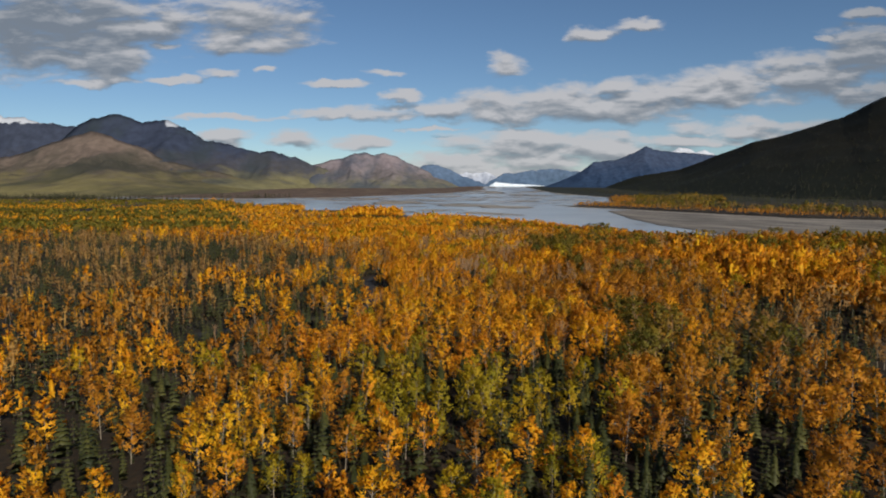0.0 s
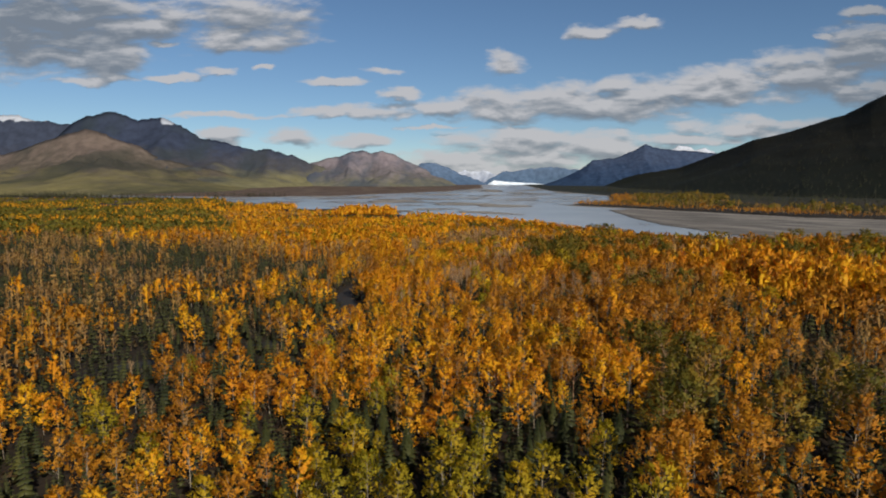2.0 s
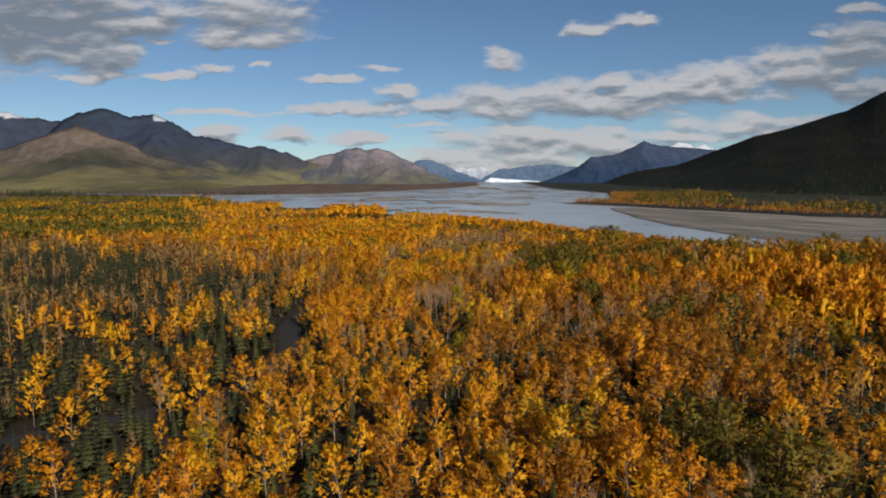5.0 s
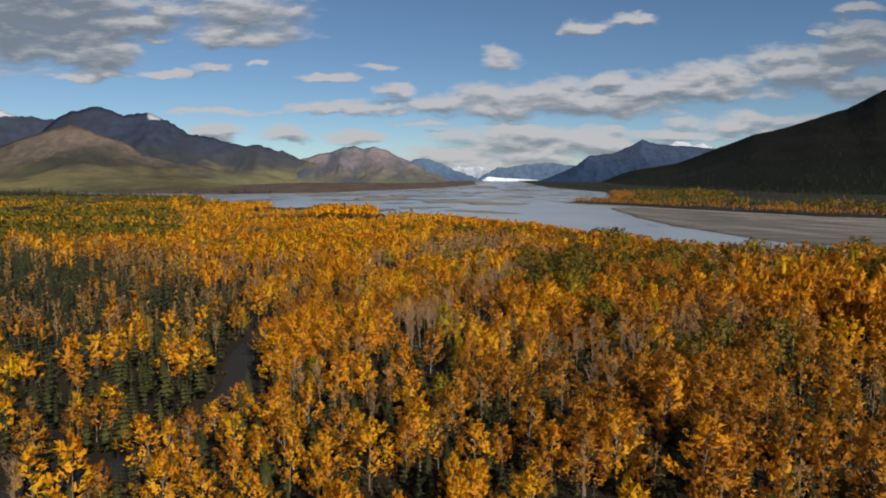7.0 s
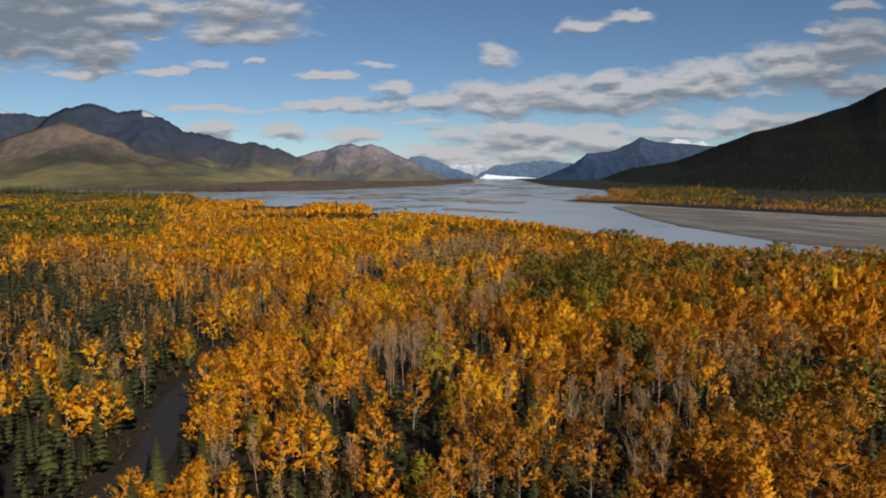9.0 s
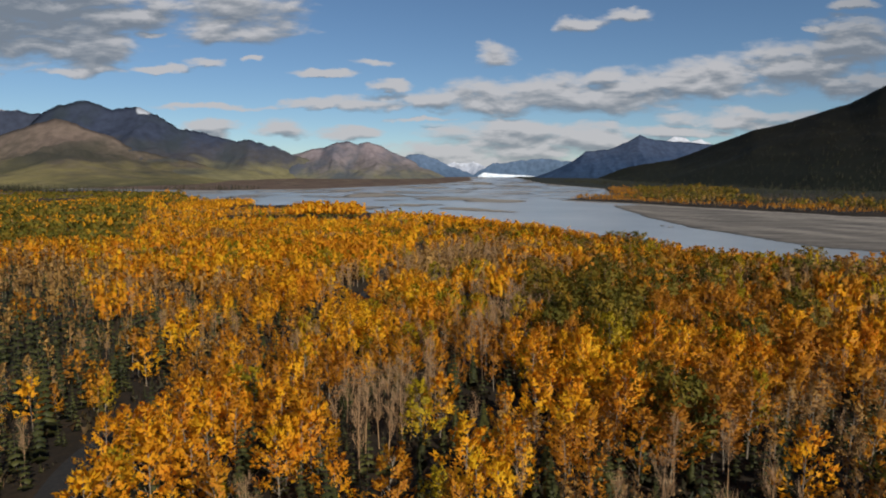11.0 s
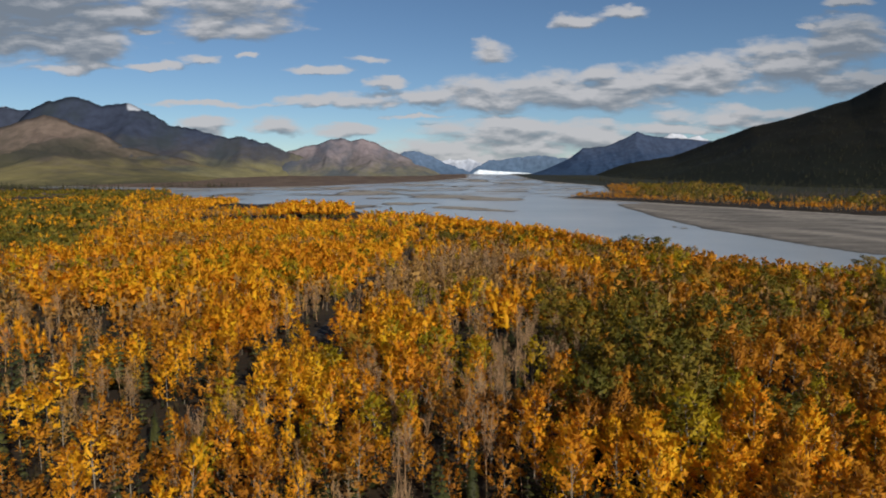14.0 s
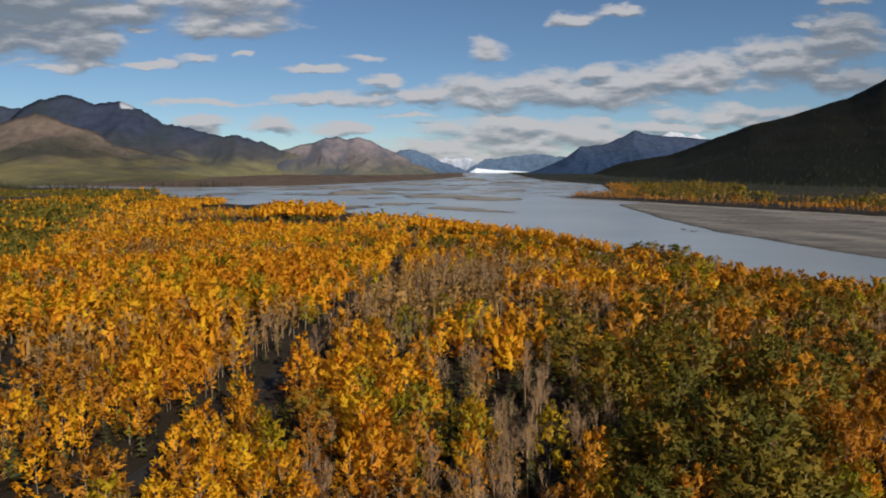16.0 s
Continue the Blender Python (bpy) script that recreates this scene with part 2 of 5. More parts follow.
def water_material():
    m, nt, bsdf, out = material("silty_water")
    p = position(nt)
    n = noise_node(nt, p, 0.006, 5.0)
    nt.links.new(ramp_node(nt, n, [(0.3, (0.30, 0.32, 0.33)), (0.7, (0.38, 0.39, 0.385))]), bsdf.inputs["Base Color"])
    bsdf.inputs["Roughness"].default_value = 0.22
    bsdf.inputs["IOR"].default_value = 1.33
    mp = nt.nodes.new("ShaderNodeMapping")
    mp.inputs["Scale"].default_value = (0.5, 0.16, 1.0)
    nt.links.new(p, mp.inputs[0])
    bump(nt, bsdf, noise_node(nt, mp.outputs[0], 1.0, 5.0, 0.65), 0.35, 0.25)
    return m


def rock_material(name, low, mid, high, z_low, z_high, snow=None, scale=0.012, woods=None):
    """A mountainside: plants low down, heath and scree above, snow at the top where there is some. woods: colour of its
    painted cloud-shadow patches.
    """
    m, nt, bsdf, out = material(name)
    p = position(nt)
    sep = nt.nodes.new("ShaderNodeSeparateXYZ")
    nt.links.new(p, sep.inputs[0])
    n1 = noise_node(nt, p, scale, 6.0, 0.6)
    n2 = noise_node(nt, p, scale * 3, 4.0, 0.55)
    h = math_node(nt, "MULTIPLY_ADD", n1, (z_high - z_low) * 1.1, sep.outputs[2])
    h = math_node(nt, "MULTIPLY_ADD", n2, (z_high - z_low) * 0.4, h)
    k = nt.nodes.new("ShaderNodeMapRange")
    nt.links.new(h, k.inputs[0])
    k.inputs[1].default_value, k.inputs[2].default_value = z_low + (z_high - z_low) * 0.75, z_high + (z_high - z_low) * 0.75
    col = ramp_node(nt, k.outputs[0], [(0.0, low), (0.45, mid), (1.0, high)])
    var = ramp_node(nt, n2, [(0.3, (0.75, 0.75, 0.75)), (0.7, (1.2, 1.2, 1.2))])
    col = mix_node(nt, 1.0, col, var, "MULTIPLY")
    # broad dark patches that paint cloud shadow on the slope
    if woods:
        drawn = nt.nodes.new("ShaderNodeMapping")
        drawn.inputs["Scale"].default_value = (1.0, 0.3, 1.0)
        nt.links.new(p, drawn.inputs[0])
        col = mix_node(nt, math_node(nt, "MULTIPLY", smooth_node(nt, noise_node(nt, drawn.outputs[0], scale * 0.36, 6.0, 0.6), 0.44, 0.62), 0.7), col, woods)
    if snow:
        s = smooth_node(nt, math_node(nt, "MULTIPLY_ADD", n2, snow[1], sep.outputs[2]), snow[0] + snow[1] * 0.5, snow[0] + snow[1] * 0.65)
        if len(snow) > 2:
            # only about one summit
            cx, cy, r = snow[2]
            away = nt.nodes.new("ShaderNodeVectorMath")
            away.operation = "DISTANCE"
            flat = nt.nodes.new("ShaderNodeCombineXYZ")
            nt.links.new(sep.outputs[0], flat.inputs[0])
            nt.links.new(sep.outputs[1], flat.inputs[1])
            nt.links.new(flat.outputs[0], away.inputs[0])
            away.inputs[1].default_value = (cx, cy, 0)
            s = math_node(nt, "MULTIPLY", s, math_node(nt, "SUBTRACT", 1.0, smooth_node(nt, away.outputs["Value"], r * 0.7, r)))
        col = mix_node(nt, math_node(nt, "MULTIPLY", s, 0.6), col, (0.72, 0.74, 0.78))
    nt.links.new(col, bsdf.inputs["Base Color"])
    bsdf.inputs["Roughness"].default_value = 0.95
    bsdf.inputs["Specular IOR Level"].default_value = 0.1
    bump(nt, bsdf, n2, 0.15, 8.0)
    return m


GROUND = ground_material()
WATER = water_material()

# ---------------------------------------------------------------- numeric helpers
rng = np.random.default_rng(7)


def hash2(i, j, seed):
    h = (i.astype(np.int64) * 374761393 + j.astype(np.int64) * 668265263 + seed * 1442695041) & 0x7FFFFFFF
    h = ((h ^ (h >> 13)) * 1274126177) & 0x7FFFFFFF
    return ((h ^ (h >> 16)) & 0xFFFF) / 65535.0


def vnoise(x, y, seed=0):
    i, j = np.floor(x), np.floor(y)
    a, b = x - i, y - j
    a, b = a * a * (3 - 2 * a), b * b * (3 - 2 * b)
    i, j = i.astype(np.int64), j.astype(np.int64)
    return ((hash2(i, j, seed) * (1 - a) + hash2(i + 1, j, seed) * a) * (1 - b)
            + (hash2(i, j + 1, seed) * (1 - a) + hash2(i + 1, j + 1, seed) * a) * b)


def fbm(x, y, octaves=4, seed=0, ridged=False):
    total, amp, norm = 0, 1.0, 0.0
    for o in range(octaves):
        n = vnoise(x * 2 ** o + 17.3 * o, y * 2 ** o - 9.1 * o, seed + o)
        if ridged:
            n = 1 - np.abs(2 * n - 1)
        total, norm, amp = total + n * amp, norm + amp, amp * 0.5
    return total / norm


def sstep(lo, hi, v):
    k = np.clip((v - lo) / (hi - lo), 0, 1)
    return k * k * (3 - 2 * k)


def mesh_np(name, verts, faces, mats, index=None, smooth=False, normals=None):
    """A mesh from arrays; all its faces have as many corners (3 or 4)."""
    me = bpy.data.meshes.new(name)
    n, k = faces.shape
    me.vertices.add(len(verts))
    me.vertices.foreach_set("co", np.ascontiguousarray(verts, dtype=np.float32).ravel())
    me.loops.add(n * k)
    me.loops.foreach_set("vertex_index", np.ascontiguousarray(faces, dtype=np.int32).ravel())
    me.polygons.add(n)
    me.polygons.foreach_set("loop_start", np.arange(0, n * k, k, dtype=np.int32))
    for m in mats:
        me.materials.append(m)
    if index is not None:
        me.polygons.foreach_set("material_index", np.ascontiguousarray(index, dtype=np.int32))
    me.polygons.foreach_set("use_smooth", np.full(n, smooth, dtype=bool))
    me.update(calc_edges=True)
    if normals is not None:
        me.polygons.foreach_set("use_smooth", np.full(n, True, dtype=bool))
        me.normals_split_custom_set_from_vertices(normals)
    return me


def halves(quads):
    """Quads as triangles."""
    return np.concatenate([quads[:, [0, 1, 2]], quads[:, [0, 2, 3]]])


def grid_quads(rows, cols):
    a = (np.arange(rows - 1)[:, None] * cols + np.arange(cols - 1)[None, :]).ravel()
    return np.stack([a, a + 1, a + cols + 1, a + cols], 1)


# ---------------------------------------------------------------- ground and river
BANK_X = [-3000, -700, -524, -447, -330, -240, -195, -91, -50, -1, 48, 86, 115, 134, 152, 158, 172, 220, 270, 342, 600, 1500]
BANK_Y = [3300, 2050, 1650, 1440, 1330, 1230, 1250, 1140, 990, 900, 822, 752, 690, 636, 590, 545, 515, 500, 490, 455, 400, 200]
RIGHT_Y = [560, 880, 956, 1002, 1066, 1142, 1234, 1347, 1463, 1560, 1800, 2515, 3300, 4900]
RIGHT_X = [1500, 640, 519, 507, 478, 444, 403, 352, 291, 330, 480, 640, 560, 620]
LEFT_X = [-3000, -679, -362, -5, 250, 291, 3000]
LEFT_Y = [3400, 2300, 2560, 3200, 3900, 5200, 5200]
BAR_Y = [500, 560, 629, 673, 739, 806, 970, 1240, 1300]
BAR_X = [400, 330, 285, 274, 270, 259, 269, 307, 420]
WATER_Z = -1.6
# low gravel bars in the river: middle, half length across, half length upstream, slant
BARS = [(-130, 1810, 84, 190, 0.0), (60, 1560, 95, 120, -0.15), (140, 1450, 80, 95, -0.1), (-22, 1262, 36, 62, -0.2), (62, 1150, 48, 58, -0.75), (100, 1092, 42, 34, -0.8), (258, 3300, 60, 200, 0.0),
        (300, 2130, 34, 60, 0.0), (345, 2010, 30, 50, 0.1), (472, 2190, 50, 80, 0.0), (430, 1830, 40, 45, 0.0), (248, 812, 4, 22, 0.1), (-430, 2150, 90, 90, 0.2), (-250, 2250, 80, 70, 0.0), (100, 2250, 90, 90, 0.0), (-20, 2700, 120, 140, 0.1),
        (-395, 1395, 42, 28, 0.0), (-205, 1425, 60, 22, 0.0), (180, 1900, 50, 45, 0.0)]


# the dirt track that runs through the forest
TRACK = [(-72, 186), (-50, 203), (-36, 215), (-28, 224), (-26, 236), (-25, 248), (-27, 262), (-31, 276), (-34, 290), (-34, 312), (-26, 340), (-17, 368), (-11, 395), (-7, 418), (-6, 440), (-3, 462), (2, 500), (10, 553), (15, 609), (22, 690)]


# a muddy back channel behind the strip of trees on the shore
CHANNEL = [(15, 800), (45, 765), (69, 736), (88, 712), (108, 668), (124, 625)]


def track_distance(x, y, line=TRACK):
    best = np.full_like(x, 1e9)
    for (ax, ay), (bx, by) in zip(line, line[1:]):
        dx, dy = bx - ax, by - ay
        t = np.clip(((x - ax) * dx + (y - ay) * dy) / (dx * dx + dy * dy), 0, 1)
        best = np.minimum(best, np.hypot(x - ax - t * dx, y - ay - t * dy))
    return best


def valley_rise(y):
    return 34 * np.clip((y - 2300) / 2500, 0, 1.1) ** 1.5


def river_inside(x, y):
    """Roughly the metres from the nearest bank, positive over the river."""
    a = (y - np.interp(x, BANK_X, BANK_Y)) * 0.6
    b = np.interp(y, RIGHT_Y, RIGHT_X) - x
    c = (np.interp(x, LEFT_X, LEFT_Y) - y) * 0.7
    return np.minimum(np.minimum(a, b), c) + 14 * (fbm(x / 35, y / 60, 3, 5) - 0.5)


def ground_z(x, y):
    s = river_inside(x, y)
    land = 0.5 * (fbm(x / 30, y / 30, 3, 11) - 0.5) + 0.25
    land = land + np.interp(y, [0, 220, 330, 400, 550], [4.6, 4.4, 3.0, 3.0, 0.0]) * sstep(-6, -40, s)
    land = land + 1.2 * sstep(0, -10, s) * (x > 250) * (y > 820) * (y < 2200)
    k = sstep(0, 16, s)
    bed = np.full_like(x, -2.5)
    # braided bars upstream, long in the direction of the flow
    w = x + 60 * (fbm(x / 300, y / 500, 2, 3) - 0.5)
    n = fbm(w / 85, y / 75, 5, 21)
    bars = (n - 0.5) * 8.0 - 2.6 + 0.35 * sstep(1600, 1900, y) + 0.35 * sstep(1500, 2600, y)
    bed = np.where(y > 960, np.maximum(bed, np.minimum(bars, -1.15) * sstep(960, 1080, y) - 2.5 * (1 - sstep(960, 1080, y))), bed)
    for cx, cy, rx, ry, slant in BARS:
        ux, uy = x - cx, y - cy - slant * (x - cx)
        q = np.sqrt((ux / rx) ** 2 + (uy / ry) ** 2) + 0.75 * (fbm(x / (rx * 0.55), y / (ry * 0.7), 4, 41) - 0.5)
        bed = np.maximum(bed, -0.95 - 1.7 * sstep(0.5, 1.15, q))
    # the broad silt bar along the right bank, with shallow runnels
    d = x - np.interp(y, BAR_Y, BAR_X)
    bar = -1.95 + 0.75 * sstep(-4, 16, d) + 0.55 * (fbm((x + y * 0.35) / 16, (y - x * 0.35) / 90, 3, 31) - 0.55)
    bed = np.where((y < 1300) & (d > -10), np.maximum(bed, bar), bed)
    z = land * (1 - k) + bed * k
    # the muddy back channel
    q = track_distance(x, y, CHANNEL)
    return z - 2.3 * (1 - sstep(2.0, 6.0, q)) + valley_rise(y)


def build_ground():
    ys = [-1500, -900, -500, -250]
    y = -120.0
    while y < 5000:
        ys.append(y)
        y += max(5.0, y * 0.015)
    ys = np.array(ys)
    s = np.linspace(-1, 1, 271)
    s = s * 0.55 + 0.45 * s ** 3
    w = 170 + 1.25 * np.abs(ys)
    X = w[:, None] * s[None, :] * (1 + 0.6 * s[None, :] ** 6)
    Y = np.repeat(ys[:, None], len(s), 1)
    Z = ground_z(X, Y)
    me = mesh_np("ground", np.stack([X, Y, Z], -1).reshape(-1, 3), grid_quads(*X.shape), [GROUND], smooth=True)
    tagged(new("ground", me), "forest floor darkened for the shade under the trees, grey silt bars and brown valley flats", "ground", kind="structure")
    xs, ys = np.linspace(-2400, 1600, 41), np.linspace(380, 4980, 185)
    X, Y = np.meshgrid(xs, ys)
    me = mesh_np("water", np.stack([X, Y, WATER_Z + valley_rise(Y)], -1).reshape(-1, 3), grid_quads(*X.shape), [WATER], smooth=True)
    tagged(new("water", me), "milky grey braided glacial river with silt bars", "river", kind="structure")


build_ground()

# ---------------------------------------------------------------- mountains
EYE_X, EYE_Y, EYE_Z = 17.8, 140.4, 48.3


def mountain(name, label, skyline, depth, foot, mat, seed, power=1.35, spur=0.35, jag=0.03, step=0.1, rows=44, kind=""):
    """A range whose crest follows a skyline of (bearing, elevation) in degrees, seen from the middle of the walk; depth: of the crest, one number or by bearing; foot: depth of its base by bearing."""
    az = np.arange(skyline[0][0], skyline[-1][0] + step, step)
    el = np.interp(az, [q[0] for q in skyline], [q[1] for q in skyline])
    depth = np.interp(az, [q[0] for q in depth], [q[1] for q in depth])[None, :] if isinstance(depth, list) else depth
    ft = np.interp(az, [q[0] for q in foot], [q[1] for q in foot])
    v = np.concatenate([np.linspace(0, 1, rows), 1 + np.array([0.02, 0.05, 0.1, 0.2])])
    V, A = np.meshgrid(v, az, indexing="ij")
    D = np.where(V <= 1, ft[None, :] + (depth - ft[None, :]) * V, depth + (V - 1) * 600)
    X = EYE_X + D * np.tan(np.radians(A))
    Y = EYE_Y + D
    sky_az, sky_el = [q[0] for q in skyline], [q[1] for q in skyline]
    # spurs wander sideways as they come down
    wander = (fbm(X / 900, Y / 700, 3, seed + 5) - 0.5) * 9.0 * (1 - np.clip(V, 0, 1)) ** 0.8
    E = np.interp(A + wander, sky_az, sky_el)
    E = np.where(V >= 1, el[None, :], E)
    crest = depth / np.cos(np.radians(A)) * np.tan(np.radians(E)) + EYE_Z
    span = max(crest.max(), 60)
    size = max(span, 120)
    vv = np.clip(V, 0, 1)
    rough = fbm(X / 130, Y / 130, 5, seed, True) - 0.55
    wx = X + size * 0.7 * (fbm(X / size, Y / size, 3, seed + 9) - 0.5)
    ridge = fbm(wx / (size * 0.95), Y / (size * 2.6), 5, seed + 3, True)
    up = np.where(V <= 1, vv ** power, 1 - (V - 1) * 4.6)
    cut = np.clip(1.05 - ridge, 0, 1) ** 1.3 * spur * 1.5 * np.where(V <= 1, vv ** 0.5 * (1 - vv ** 5), 0)
    gully = fbm((wx + 0.25 * Y) / (size * 0.28), Y / (size * 1.5), 3, seed + 6, True)
    cut = cut + np.clip(0.8 - gully, 0, 1) * spur * 0.09 * np.where(V <= 1, vv ** 0.6 * (1 - vv ** 8), 0)
    teeth = (fbm(A / 0.55, A * 0 + seed, 4, seed + 2, True) - 0.5) * np.where(V <= 1, vv ** 24, 1 - (V - 1) * 4)
    Z = crest * up * (1 - cut) + span * jag * 1.6 * rough * vv ** 2 + span * jag * 0.9 * teeth - 3 * (1 - vv) ** 4
    me = mesh_np(name, np.stack([X, Y, Z], -1).reshape(-1, 3), grid_quads(*X.shape), [mat], smooth=True)
    return tagged(new(name, me), label, "mountain", kind=kind)


# dark bluish upper tones paint cloud shade and haze over the heath
SHADED_HEATH = rock_material("shaded_heath_slope", (0.21, 0.185, 0.09), (0.070, 0.066, 0.070), (0.038, 0.047, 0.075), 40, 300, (450, 60, (-1950, 4740, 55)), scale=0.006, woods=(0.036, 0.046, 0.050))
# blue-grey tones hold the haze on the range behind
FAR_HEATH_HAZE = rock_material("far_heath_haze_slope", (0.06, 0.055, 0.055), (0.05, 0.052, 0.066), (0.042, 0.05, 0.075), 40, 300, (500, 70), scale=0.006)
# crest and foot coloured paler as sunlit, patches darker as cloud-shaded
SPUR = rock_material("spur_slope", (0.23, 0.19, 0.075), (0.105, 0.086, 0.062), (0.16, 0.12, 0.095), 20, 270, scale=0.006, woods=(0.038, 0.042, 0.032))
# the blue patches stand for cloud shadow on the hill
MAUVE = rock_material("mauve_slope", (0.21, 0.19, 0.11), (0.16, 0.138, 0.13), (0.22, 0.18, 0.185), 20, 210, (330, 40), scale=0.008, woods=(0.05, 0.07, 0.10))
# blue rock colours here paint the haze of distance
HAZE_BLUE = rock_material("haze_blue_slope", (0.027, 0.050, 0.095), (0.030, 0.052, 0.10), (0.045, 0.062, 0.105), 20, 220, (360, 40))
# paler blue still: thicker haze put into the colour
FAR_HAZE_BLUE = rock_material("far_haze_slope", (0.075, 0.115, 0.18), (0.085, 0.13, 0.20), (0.10, 0.145, 0.22), 20, 140, (200, 60))
SNOWY = rock_material("snow_slope", (0.16, 0.20, 0.28), (0.30, 0.33, 0.40), (0.55, 0.57, 0.62), 20, 150)
# woodland colour lowered to near-black; it carries the mountainside's shade
WOODED_SHADE = rock_material("wooded_slope_shade", (0.014, 0.016, 0.009), (0.017, 0.015, 0.009), (0.012, 0.013, 0.010), 20, 500, None, 0.02)
ICE = rock_material("glacier_ice", (0.7, 0.76, 0.82), (0.75, 0.8, 0.85), (0.8, 0.84, 0.88), 40, 90)

mountain("far_left_mountain", "distant dark range with thin snow on its crest", [(-44, 5.2), (-38, 4.6), (-35, 5.0), (-33.3, 4.82), (-31.9, 4.65), (-30, 4.37), (-28, 3.7), (-25, 2.0)], 4780, [(-44, 4300), (-25, 4300)], FAR_HEATH_HAZE, 3)
mountain("left_mountain", "rugged mountain with heath-covered lower slopes, coloured dark and blue above for cloud shade and haze", [(-36, 1.2), (-33.4, 2.0), (-31.3, 3.16), (-29.9, 4.58), (-28.8, 5.13), (-27.5, 5.49), (-26.3, 5.33), (-25.4, 4.95), (-24.4, 5.12), (-23.5, 5.15), (-22.3, 4.66), (-20.7, 3.64), (-18.5, 3.23), (-16.3, 2.7), (-15, 2.82), (-13.1, 2.17), (-11.7, 1.61), (-9.9, 1.05), (-7.9, -0.3)], 4600, [(-36, 3000), (-20, 3300), (-8, 4400)], SHADED_HEATH, 12, spur=0.8, jag=0.034)
mountain("front_left_hill", "olive and brown spur below the mountain, with sunlight and cloud shade in its colour", [(-44, 2.6), (-38, 2.0), (-34.5, 2.0), (-32.4, 2.9), (-30.6, 3.6), (-29.2, 4.15), (-28.2, 3.95), (-27, 3.45), (-25.4, 2.85), (-24, 2.0), (-22, 1.45), (-19.5, 0.95), (-17, 0.2), (-15, -0.7)], 4100, [(-44, 2100), (-30, 2300), (-20, 2800), (-15, 3500)], SPUR, 22, power=1.25, spur=0.95, jag=0.03)
mountain("middle_hill", "rounded mauve-brown hill with pale scree and cloud shade painted in blue patches", [(-13.5, 0.3), (-12, 1.6), (-10.3, 2.15), (-9.2, 2.3), (-8.2, 2.75), (-7.2, 2.85), (-6.4, 2.6), (-5.4, 2.75), (-4.4, 2.5), (-3.4, 1.95), (-2.2, 1.45), (-0.1, 0.5), (1.6, -0.5)], 4720, [(-14, 4000), (2, 4000)], MAUVE, 31, spur=0.7, jag=0.03)
mountain("far_blue_hill", "distant hill beside the valley, coloured blue for haze", [(-4.5, 0.2), (-3.5, 0.75), (-2, 1.63), (-0.6, 1.73), (1.4, 0.84), (4.6, -0.5)], 4770, [(-5, 4500), (5, 4500)], FAR_HAZE_BLUE, 41, jag=0.09)
mountain("snow_peak", "far snow-covered peak above the glacier", [(-1, 0.4), (0.4, 0.75), (1.9, 0.99), (3.4, 1.04), (4.9, 0.64), (6, 0.2)], 4830, [(-1, 4780), (6, 4780)], SNOWY, 51, jag=0.15)
mountain("far_ridge", "long distant ridge behind the glacier, coloured blue for haze", [(3.5, -0.1), (3.9, 0.25), (4.9, 0.74), (5.9, 1.08), (8.3, 1.22), (10.2, 1.35), (11.2, 1.06), (13.1, 1.19), (15, 0.6)], 4800, [(3, 4760), (15, 4760)], FAR_HAZE_BLUE, 61, jag=0.12)
mountain("right_mountain", "mountain whose rock is coloured blue for haze", [(8.6, -0.5), (11.2, 0.72), (12.2, 1.2), (13.1, 1.91), (15, 2.13), (16.3, 2.62), (16.9, 2.95), (17.5, 3.32), (18.1, 3.0), (18.8, 2.85), (20.4, 2.71), (23.2, 2.38), (25.9, 1.75), (30, 1.0)], 4650, [(8, 4300), (30, 3900)], HAZE_BLUE, 71, spur=0.55, jag=0.022)
mountain("snow_crest", "white snow crest behind the haze-blue mountain", [(18.8, 2.2), (19.6, 2.72), (20.2, 3.05), (20.9, 2.95), (21.4, 2.64), (22.2, 2.74), (23, 2.5), (24.5, 2.0)], 4800, [(18, 4700), (26, 4700)], SNOWY, 81, jag=0.05)
mountain("wooded_mountain", "spruce-covered mountainside coloured near-black as if in shade", [(8.8, -0.62), (14.1, -0.1), (16.8, 0.7), (20.4, 1.28), (23.2, 2.38), (25.8, 3.39), (28.5, 3.99), (30.4, 4.62), (32.2, 5.15), (34.4, 6.32), (38, 7.6), (46, 9.5), (54, 9.0)], [(9, 4500), (14, 4500), (20, 4300), (25.8, 3700), (34, 3100), (46, 2600), (54, 2300)], [(8, 4300), (14, 3700), (22, 2700), (30, 2000), (40, 1600), (54, 1400)], WOODED_SHADE, 91, power=1.1, spur=0.4, jag=0.006)
mountain("glacier", "white tongue of glacier ice at the head of the valley", [(4.0, -0.1), (4.5, 0.2), (5.5, 0.1), (7, 0.0), (8.8, -0.1), (9.4, -0.35)], 4760, [(4, 4700), (9.4, 4700)], ICE, 99)

# ---------------------------------------------------------------- trees


def tube(points, radii, sides=5):
    """A tapered tube along some points: verts and quads."""
    verts, quads = [], []
    for k, (p, r) in enumerate(zip(points, radii)):
        for s in range(sides):
            a = 2 * math.pi * s / sides
            verts.append((p[0] + r * math.cos(a), p[1] + r * math.sin(a), p[2]))
        if k:
            b = (k - 1) * sides
            for s in range(sides):
                t = (s + 1) % sides
                quads.append((b + s, b + t, b + sides + t, b + sides + s))
    return np.array(verts), halves(np.array(quads))


